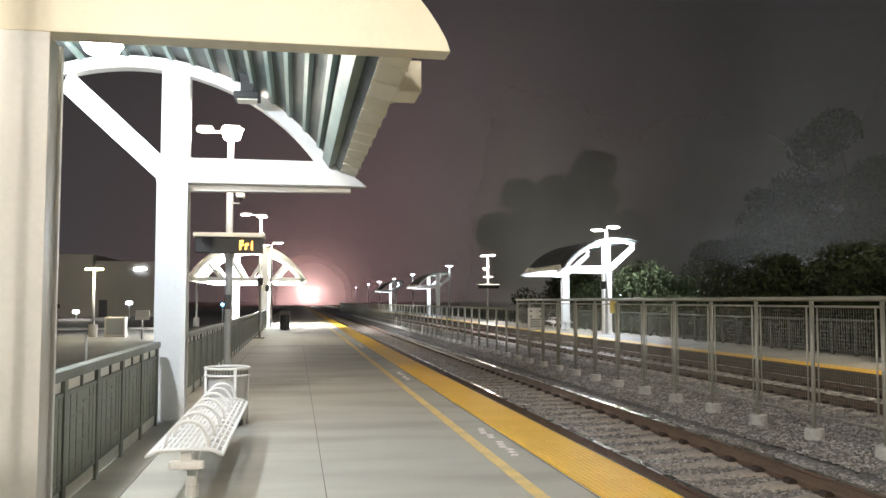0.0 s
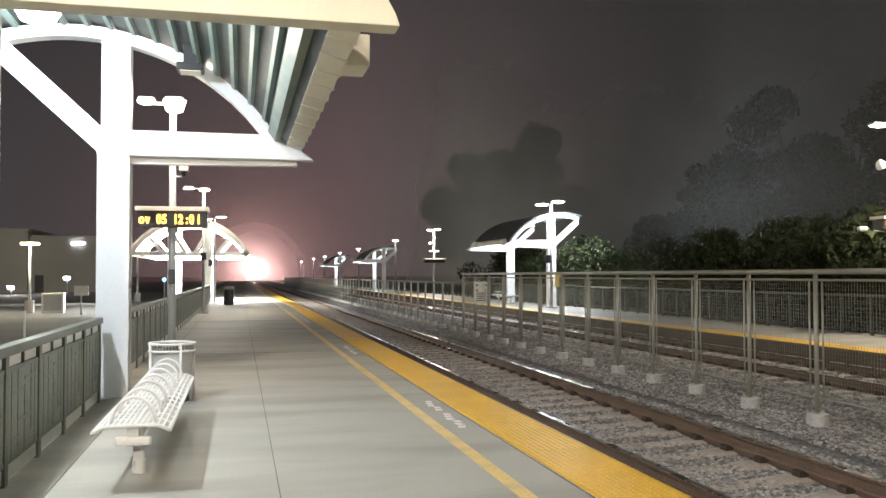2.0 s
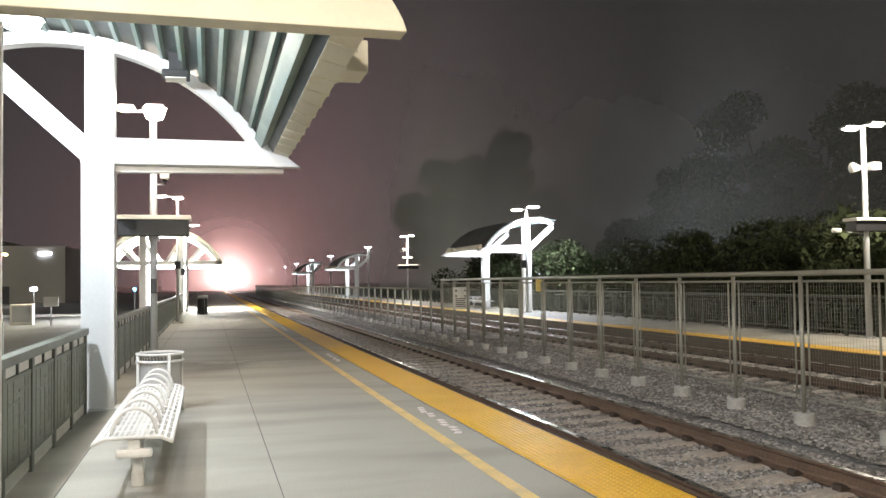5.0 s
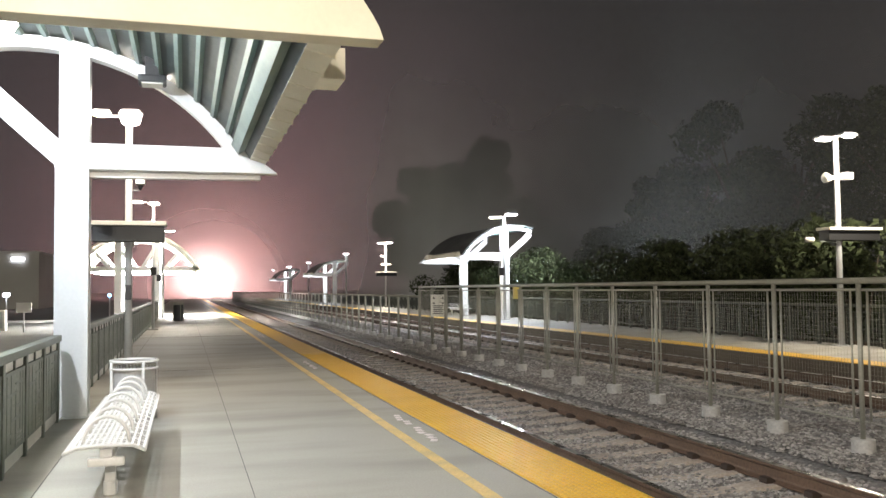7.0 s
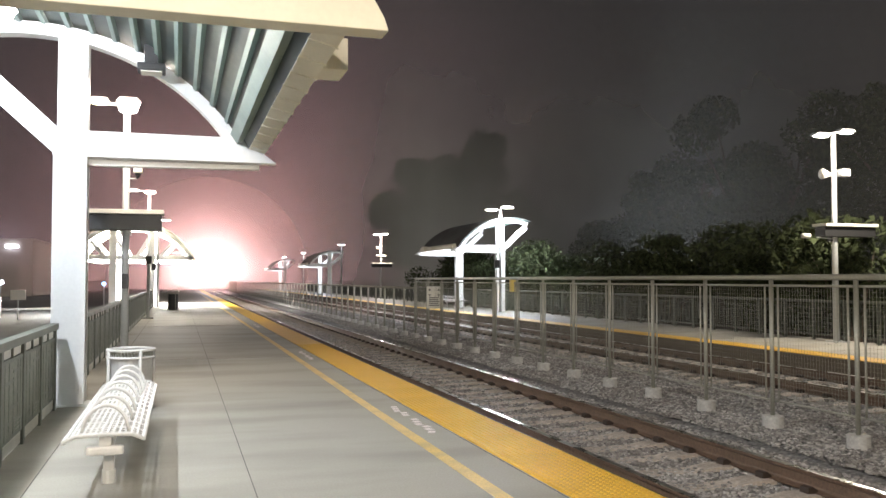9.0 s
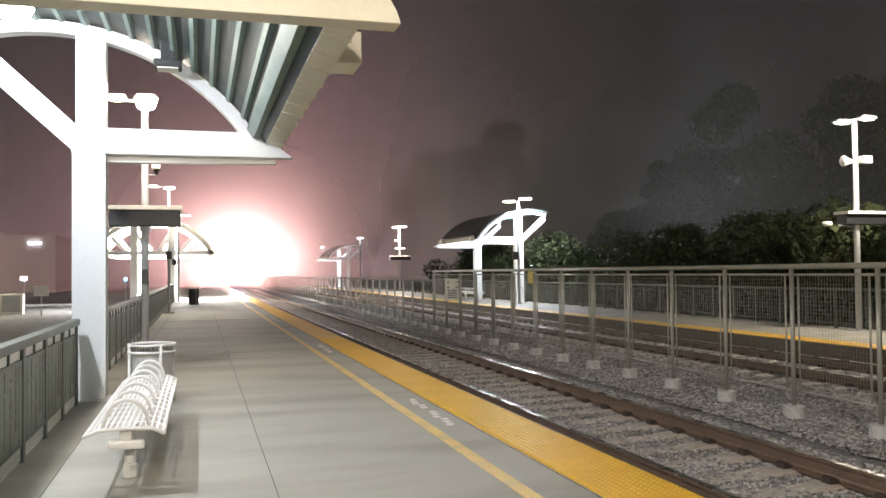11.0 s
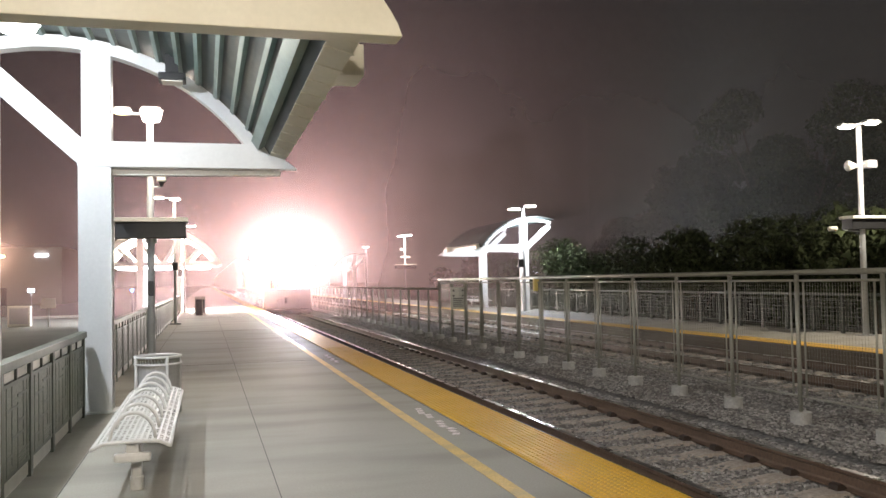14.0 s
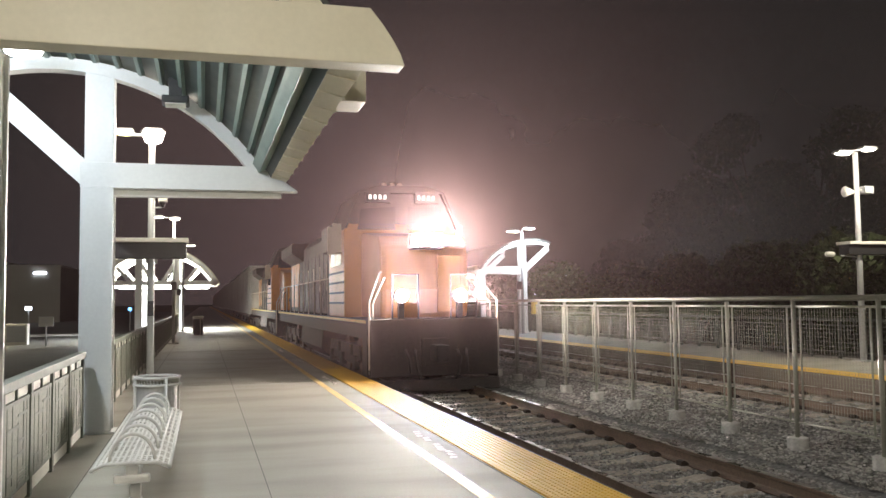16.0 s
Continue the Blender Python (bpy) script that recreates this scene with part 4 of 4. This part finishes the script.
def wagon(label):
    t = thing("freight_wagon", label, "freight wagon", group="freight wagons")
    hw, L = 1.40, 17.4
    body = part("body", box(B(), -hw, hw, 0.4, L, 0.95, 4.35), CAR_GREY, t, "", 0.05)
    for s in (-1, 1):
        for i in range(13):
            part("side_post", box(B(), s * hw, s * (hw + 0.06), 0.42 + i * 1.395, 0.56 + i * 1.395, 0.95, 4.25), CAR_GREY, body)
        part("side_sill", box(B(), s * (hw - 0.1), s * (hw + 0.03), 0.3, L + 0.1, 0.72, 0.95), LOCO_BLACK, t)
        part("ladder", box(B(), s * (hw + 0.062), s * (hw + 0.09), 0.6, 0.95, 0.8, 4.2), GALV, t)
        part("roof_cap", box(B(), s * 0.2, s * (hw + 0.05), 0.35, L + 0.05, 4.35, 4.45), CAR_GREY, body)
    for y in (2.6, L - 2.2):
        tr = part("truck", box(B(), -1.1, 1.1, y - 1.1, y + 1.1, 0.3, 0.6), LOCO_BLACK, t, "", 0.03)
        for s in (-1, 1):
            for k in (-0.88, 0.88):
                part("wheel", tube(B(), ((s * 0.70, y + k, 0.24), (s * 0.83, y + k, 0.24)), 0.44, 22), RAIL_STEEL, tr)
            part("side_frame", prism(B(), ((y - 1.3, 0.25), (y - 0.5, 0.6), (y + 0.5, 0.6), (y + 1.3, 0.25), (y + 0.4, 0.1), (y - 0.4, 0.1)), "x", s * 0.95, s * 1.1), LOCO_BLACK, tr)
    part("coupler", box(B(), -0.14, 0.14, -0.25, 0.4, 0.5, 0.85), LOCO_BLACK, t)
    return t


def glare_material(thick, reach, growth, most):
    """Headlight glare as a clear sheet with some pink scattering: denser the farther along the line so the halo suits
    the camera's view, thinning outwards and towards the ground.
    """
    m, n, l, b = principled("headlight_glare")
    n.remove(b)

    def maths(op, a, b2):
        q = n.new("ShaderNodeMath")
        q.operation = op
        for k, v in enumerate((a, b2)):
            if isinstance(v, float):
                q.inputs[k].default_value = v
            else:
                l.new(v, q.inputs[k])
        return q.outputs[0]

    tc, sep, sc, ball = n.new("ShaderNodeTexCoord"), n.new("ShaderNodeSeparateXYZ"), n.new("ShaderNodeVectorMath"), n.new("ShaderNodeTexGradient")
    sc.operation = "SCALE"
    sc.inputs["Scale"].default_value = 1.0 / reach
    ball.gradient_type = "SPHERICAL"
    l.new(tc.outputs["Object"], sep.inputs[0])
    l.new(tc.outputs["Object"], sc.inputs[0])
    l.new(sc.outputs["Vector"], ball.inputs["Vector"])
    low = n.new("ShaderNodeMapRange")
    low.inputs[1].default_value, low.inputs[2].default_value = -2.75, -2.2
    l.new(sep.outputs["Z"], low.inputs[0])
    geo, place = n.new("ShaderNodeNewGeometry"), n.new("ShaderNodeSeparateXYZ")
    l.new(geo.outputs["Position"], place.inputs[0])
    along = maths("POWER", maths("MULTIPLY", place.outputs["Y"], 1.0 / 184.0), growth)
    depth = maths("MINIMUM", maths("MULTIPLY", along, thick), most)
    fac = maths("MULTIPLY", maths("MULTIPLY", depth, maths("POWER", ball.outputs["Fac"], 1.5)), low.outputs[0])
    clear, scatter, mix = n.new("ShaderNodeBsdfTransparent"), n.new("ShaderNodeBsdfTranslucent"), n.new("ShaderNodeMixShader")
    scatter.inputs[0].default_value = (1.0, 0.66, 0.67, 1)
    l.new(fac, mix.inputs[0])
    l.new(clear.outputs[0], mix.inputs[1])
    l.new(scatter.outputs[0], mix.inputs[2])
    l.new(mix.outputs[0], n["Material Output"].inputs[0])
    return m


# disc added before the lamps to catch their light as a halo
def glare_sheet(reach, material):
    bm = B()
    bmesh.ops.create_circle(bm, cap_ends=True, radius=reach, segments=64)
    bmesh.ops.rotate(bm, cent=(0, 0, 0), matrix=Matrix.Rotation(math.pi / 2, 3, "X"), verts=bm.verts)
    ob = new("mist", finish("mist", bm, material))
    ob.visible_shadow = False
    return tagged(ob, "see-through pink sheet standing in for headlight glare", "mist", kind="stuff")


lead = locomotive("orange and dark green freight locomotive with glaring headlights")
TRAIN = [(lead, 0.0)]
# sheets added to show headlight glare: gaps to the lamps fit the halo's size in view
GLARE_SHEETS = [(glare_sheet(r, glare_material(k, r, g, most)), ahead) for r, k, g, most, ahead in (
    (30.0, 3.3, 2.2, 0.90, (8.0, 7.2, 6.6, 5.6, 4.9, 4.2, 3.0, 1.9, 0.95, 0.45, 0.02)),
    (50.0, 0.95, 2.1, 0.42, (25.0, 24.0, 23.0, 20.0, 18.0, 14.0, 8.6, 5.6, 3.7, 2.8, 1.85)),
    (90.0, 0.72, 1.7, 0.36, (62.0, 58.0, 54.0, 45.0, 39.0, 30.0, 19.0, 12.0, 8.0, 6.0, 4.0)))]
second = locomotive("orange and dark green trailing freight locomotive")
for ob in second.children_recursive:
    if ob.name.split(".")[0] in ("headlight_lens", "ditch_light_lens", "number_bar"):
        ob.data.materials[0] = GLASS_DARK
TRAIN.append((second, 23.0))
w0 = wagon("tall pale grey ribbed freight wagon")
TRAIN.append((w0, 46.0))
for i in range(1, 14):
    TRAIN.append((copy_thing(w0, pose(0, 0, 0)), 46.0 + i * 18.2))


# ---- trees and shrubs ----
def crown_mesh(name, blobs, n, leaf, seed, material):
    """Many small leaf clumps spread through overlapping uneven lobes."""
    rng = np.random.default_rng(seed)
    blobs = np.array(blobs, float)
    w = blobs[:, 3] ** 2
    pick = rng.choice(len(blobs), n, p=w / w.sum())
    d = rng.normal(size=(n, 3))
    d /= np.linalg.norm(d, axis=1)[:, None]
    rad = blobs[pick, 3] * (0.35 + 0.75 * rng.random(n) ** 0.5)
    c = blobs[pick, :3] + d * rad[:, None] * np.array((1, 1, 0.85))
    q = rng.normal(size=(n, 4, 3)) * leaf * (0.5 + rng.random((n, 1, 1)))
    v = c[:, None] + q
    f = np.arange(4 * n).reshape(n, 4)
    tri = np.concatenate([f[:, :3], f[:, (0, 2, 3)]])
    return raw(name, v.reshape(-1, 3).tolist(), tri.tolist(), material)


def tree(x, y, height, spread, seed, label, material, n=5200, trunk=0.35, leaf=0.22):
    rng = random.Random(seed)
    t = thing("tree", label, "tree", x, y, -0.62, "trees")
    bm = B()
    top = height * 0.72
    tube(bm, [(0, 0, 0), (rng.uniform(-.2, .2), 0.1, top * 0.5), (rng.uniform(-.5, .5), 0, top)], trunk, 9, trunk * 0.3)
    blobs = []
    for i in range(13):
        a, z = rng.uniform(0, 6.28), height * rng.uniform(0.36, 0.97)
        taper = 1.0 - 0.55 * max(0, (z / height - 0.55)) / 0.45
        r = spread * rng.uniform(0.25, 0.85) * taper
        bx, by = r * math.cos(a), r * math.sin(a)
        blobs.append((bx, by, z, spread * rng.uniform(0.22, 0.42)))
        if i < 9:
            tube(bm, [(0, 0, z * 0.55), (bx * 0.5, by * 0.5, z * 0.8), (bx, by, z)], trunk * 0.35, 6, 0.04)
    part("trunk", bm, BARK, t)
    c = new("crown", crown_mesh("crown", blobs, n, leaf, seed, material))
    c.parent = t
    return t


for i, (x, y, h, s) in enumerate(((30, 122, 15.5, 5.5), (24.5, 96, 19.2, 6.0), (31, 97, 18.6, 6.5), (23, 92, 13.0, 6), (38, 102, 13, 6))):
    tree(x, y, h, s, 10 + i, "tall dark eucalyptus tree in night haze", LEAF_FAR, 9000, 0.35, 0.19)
for i, (x, y, h, s) in enumerate(((29.5, 55, 10.4, 2.6), (34, 63, 9.4, 3.6), (28.5, 49, 10.3, 4.0), (27, 42.5, 12.2, 4.2), (25.5, 35.8, 11.3, 4.4), (38, 76, 7.4, 5), (35, 73, 6.4, 4.6), (26, 29, 10.2, 4.2))):
    tree(x, y, h, s, 30 + i, "dense dark green tree behind the platform", LEAF, 16000, 0.25, 0.075)


def shrub(x, y, r, h, seed):
    rng = random.Random(seed)
    t = thing("shrub", "dark green shrub behind the platform railing", "shrub", x, y, -0.62, "shrubs")
    bm = B()
    blobs = []
    for i in range(7):
        bx, by, bz = rng.uniform(-r, r) * 0.6, rng.uniform(-r, r) * 0.9, h * rng.uniform(0.3, 0.85)
        blobs.append((bx, by, bz, r * rng.uniform(0.35, 0.6)))
        tube(bm, [(0, 0, 0), (bx * 0.5, by * 0.5, bz * 0.6), (bx, by, bz)], 0.05, 5, 0.015)
    part("stem", bm, BARK, t)
    c = new("leaves", crown_mesh("leaves", blobs, 5000, 0.055, seed, LEAF))
    c.parent = t


for i in range(16):
    shrub(13.2 + (i % 3) * 0.7, 9 + i * 3.1, 1.7 + 0.3 * (i % 2), 3.2 + 0.7 * ((i * 7) % 4) / 2, 60 + i)

# ---- added sheets that put haze over the trees ----
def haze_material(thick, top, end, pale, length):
    m, n, l, b = principled("tree_haze")
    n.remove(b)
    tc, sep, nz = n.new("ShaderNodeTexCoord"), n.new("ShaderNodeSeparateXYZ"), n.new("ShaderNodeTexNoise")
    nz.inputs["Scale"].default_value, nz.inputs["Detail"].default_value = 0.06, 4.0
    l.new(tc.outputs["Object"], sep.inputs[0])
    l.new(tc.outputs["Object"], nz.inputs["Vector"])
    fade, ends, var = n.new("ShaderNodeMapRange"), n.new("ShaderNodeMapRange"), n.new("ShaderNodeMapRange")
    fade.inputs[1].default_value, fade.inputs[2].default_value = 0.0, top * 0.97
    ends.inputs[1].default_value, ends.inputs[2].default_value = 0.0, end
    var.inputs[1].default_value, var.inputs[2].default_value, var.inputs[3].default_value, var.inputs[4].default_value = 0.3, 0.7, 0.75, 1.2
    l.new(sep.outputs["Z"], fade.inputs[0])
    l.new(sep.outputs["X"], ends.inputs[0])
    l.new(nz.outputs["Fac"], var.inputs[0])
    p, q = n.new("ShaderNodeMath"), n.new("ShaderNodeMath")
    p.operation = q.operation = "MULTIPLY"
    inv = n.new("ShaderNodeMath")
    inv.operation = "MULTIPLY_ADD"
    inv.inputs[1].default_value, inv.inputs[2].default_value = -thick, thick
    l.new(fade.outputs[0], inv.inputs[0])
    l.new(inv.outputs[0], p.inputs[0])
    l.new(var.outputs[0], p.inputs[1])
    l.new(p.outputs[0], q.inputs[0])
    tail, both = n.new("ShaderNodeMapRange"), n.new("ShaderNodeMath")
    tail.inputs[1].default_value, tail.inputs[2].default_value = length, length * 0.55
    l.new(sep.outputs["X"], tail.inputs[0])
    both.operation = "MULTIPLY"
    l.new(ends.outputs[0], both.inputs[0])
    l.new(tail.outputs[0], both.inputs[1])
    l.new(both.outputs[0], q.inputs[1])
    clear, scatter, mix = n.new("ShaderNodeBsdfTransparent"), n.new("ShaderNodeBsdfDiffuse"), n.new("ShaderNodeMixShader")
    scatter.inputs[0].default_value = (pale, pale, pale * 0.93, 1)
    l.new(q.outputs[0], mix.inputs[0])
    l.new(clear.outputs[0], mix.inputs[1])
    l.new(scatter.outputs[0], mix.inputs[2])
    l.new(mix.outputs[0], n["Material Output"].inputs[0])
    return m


def flat(length, top):
    bm = B()
    bm.faces.new([bm.verts.new(q) for q in ((0, 0, -0.5), (length, 0, -0.5), (length, 0, top), (0, 0, top))])
    return bm


# haze sheets, set across the camera's view of the trees to fade them
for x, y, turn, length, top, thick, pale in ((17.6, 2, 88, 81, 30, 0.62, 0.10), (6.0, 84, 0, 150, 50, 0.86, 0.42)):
    sheet = part("haze_sheet", flat(length, top), haze_material(thick, top, 12.0, pale, length))
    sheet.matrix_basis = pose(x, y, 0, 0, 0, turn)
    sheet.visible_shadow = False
    tagged(sheet, "see-through grey sheet that puts haze over the trees", "mist", kind="stuff")

# ---- beyond the car park ----
w = thing("warehouse", "large pale grey windowless warehouse building", "building", -39, 112, -0.62)
part("wall", box(B(), -22, 10.4, 0, 30, 0, 7.6), STUCCO, w)
part("wall", box(B(), 10.4, 18.2, 1.2, 30, 0, 6.9), STUCCO, w)
part("roof", box(B(), -22.2, 10.6, -0.2, 30.2, 7.6, 7.85), STUCCO, w)
part("roof", box(B(), 10.6, 18.4, 1.0, 30.2, 6.9, 7.1), STUCCO, w)
part("door", box(B(), 11.0, 12.0, 1.1, 1.22, 0, 2.2), BLACK_PAINT, w)
part("wall_sign", box(B(), 15.2, 16.6, 1.02, 1.19, 6.0, 6.25), LAMP_FAR, w, "small lit blue-white sign")
part("vent", box(B(), 6.0, 6.7, -0.08, -0.002, 1.2, 1.7), BLACK_PAINT, w)


def park_lamp(x, y, h):
    t = thing("street_lamp", "slender car park lamp post", "street lamp", x, y, -0.52, "street lamps")
    part("pole", tube(B(), ((0, 0, 0), (0, 0, h)), 0.09, 10, 0.06), POLE_GREY, t, "", 0, True)
    part("base", tube(B(), ((0, 0, 0), (0, 0, 0.7)), 0.25, 14), KERB_CONCRETE, t)
    part("lamp_head", box(B(), -0.45, 0.45, -0.2, 0.2, h, h + 0.12), LAMP_YELLOW, t, "lit amber lamp head", 0.03)


park_lamp(-14.65, 50.0, 3.7)
park_lamp(-11.3, 69.6, 4.2)
for x, y, z in ((-21.9, 100, 0.6), (-27.5, 100, -0.4)):
    t = thing("wall_light", "bright white security light on a short post", "wall light", x, y, -0.52, "security lights")
    part("post", tube(B(), ((0, 0, 0), (0, 0, z + 1.2)), 0.06, 8), POLE_GREY, t)
    part("lamp_head", box(B(), -0.3, 0.3, -0.35, -0.05, z + 1.0, z + 1.35), LAMP_FAR, t, "", 0.03)
t = thing("notice_board", "pale notice board on a post beside the car park", "notice board", -11.6, 47.4, -0.52)
part("post", tube(B(), ((0, 0, 0), (0, 0, 1.3)), 0.04, 8), POLE_GREY, t)
part("panel", box(B(), -0.35, 0.35, -0.04, 0.04, 1.0, 1.5), SIGN_WHITE, t, "", 0.01)
t = thing("ticket_machine", "pale metal cabinet standing in the car park", "cabinet", -13.4, 49.8, -0.52)
part("cabinet_body", box(B(), -0.55, 0.55, -0.3, 0.3, 0.0, 1.1), SIGN_WHITE, t, "", 0.03)
part("cabinet_door", box(B(), -0.45, 0.45, -0.315, -0.301, 0.15, 1.0), POLE_GREY, t, "", 0.005)
t = thing("hydrant_post", "slim marker post beside the car park kerb", "post", -7.0, 15.0, -0.52)
part("pole", tube(B(), ((0, 0, 0), (0, 0, 1.45)), 0.02, 8), POLE_GREY, t)
t = thing("signal_light", "small blue light on a post", "signal light", -9.5, 72.0, -0.52)
part("post", tube(B(), ((0, 0, 0), (0, 0, 1.6)), 0.05, 8), POLE_GREY, t)
part("lens", tube(B(), ((0, -0.1, 1.7), (0, -0.16, 1.7)), 0.14, 12), LED_BLUE, t)
for x, y, z in ((27.7, 72, 3.6), (26.1, 72, 2.3), (25.05, 72, 2.0)):
    t = thing("street_lamp", "distant bluish street lamp beyond the trees", "street lamp", x, y, -0.62, "street lamps")
    part("pole", tube(B(), ((0, 0, 0), (0, 0, z + 0.7)), 0.07, 8), POLE_GREY, t)
    part("lamp_head", box(B(), -0.45, 0.45, -0.2, 0.2, z + 0.6, z + 0.85), LAMP_FAR, t, "", 0.05)


# ---- movement ----
TRAIN_ROWS = ((0.0, 318.0), (2.0, 279.5), (4.0, 241.0), (6.5, 193.5), (8.0, 165.0), (10.0, 126.5), (12.5, 78.5), (14.0, 50.5), (15.0, 33.3), (15.5, 25.0), (16.0, 16.8))


def motions():
    for ob, back_by in TRAIN:
        walk(ob, [(t, pose(0.76, y + back_by, RAIL_TOP)) for t, y in TRAIN_ROWS])
    for ob, ahead in GLARE_SHEETS:
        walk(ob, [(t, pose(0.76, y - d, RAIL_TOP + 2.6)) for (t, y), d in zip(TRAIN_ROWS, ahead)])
    for ob, offset, x0, x1, z0, start, speed in SCROLL:
        # inside the housing, out at the right end, along the face, and in again at the left end
        t_in = max(0.0, (offset - start) / speed)
        xa = x1 - 0.04 if offset > start else x1 - 0.04 - (start - offset)
        t_out = t_in + (xa - x0 - 0.03) / speed
        inside, face = -0.10, -0.176
        rows = []
        if t_in > 0.05:
            rows += [(0.0, pose(xa, inside, z0, 90)), (t_in - 0.034, pose(xa, inside, z0, 90))]
        n = max(2, int((t_out - t_in) / 0.2))
        rows += [(t_in + (t_out - t_in) * k / n, pose(xa + (x0 + 0.03 - xa) * k / n, face, z0, 90)) for k in range(n + 1)]
        rows += [ (t_out + 0.034, pose(x0 + 0.03, inside, z0, 90)), (16.0, pose(x0 + 0.03, inside, z0, 90))]
        walk(ob, rows)


motions()
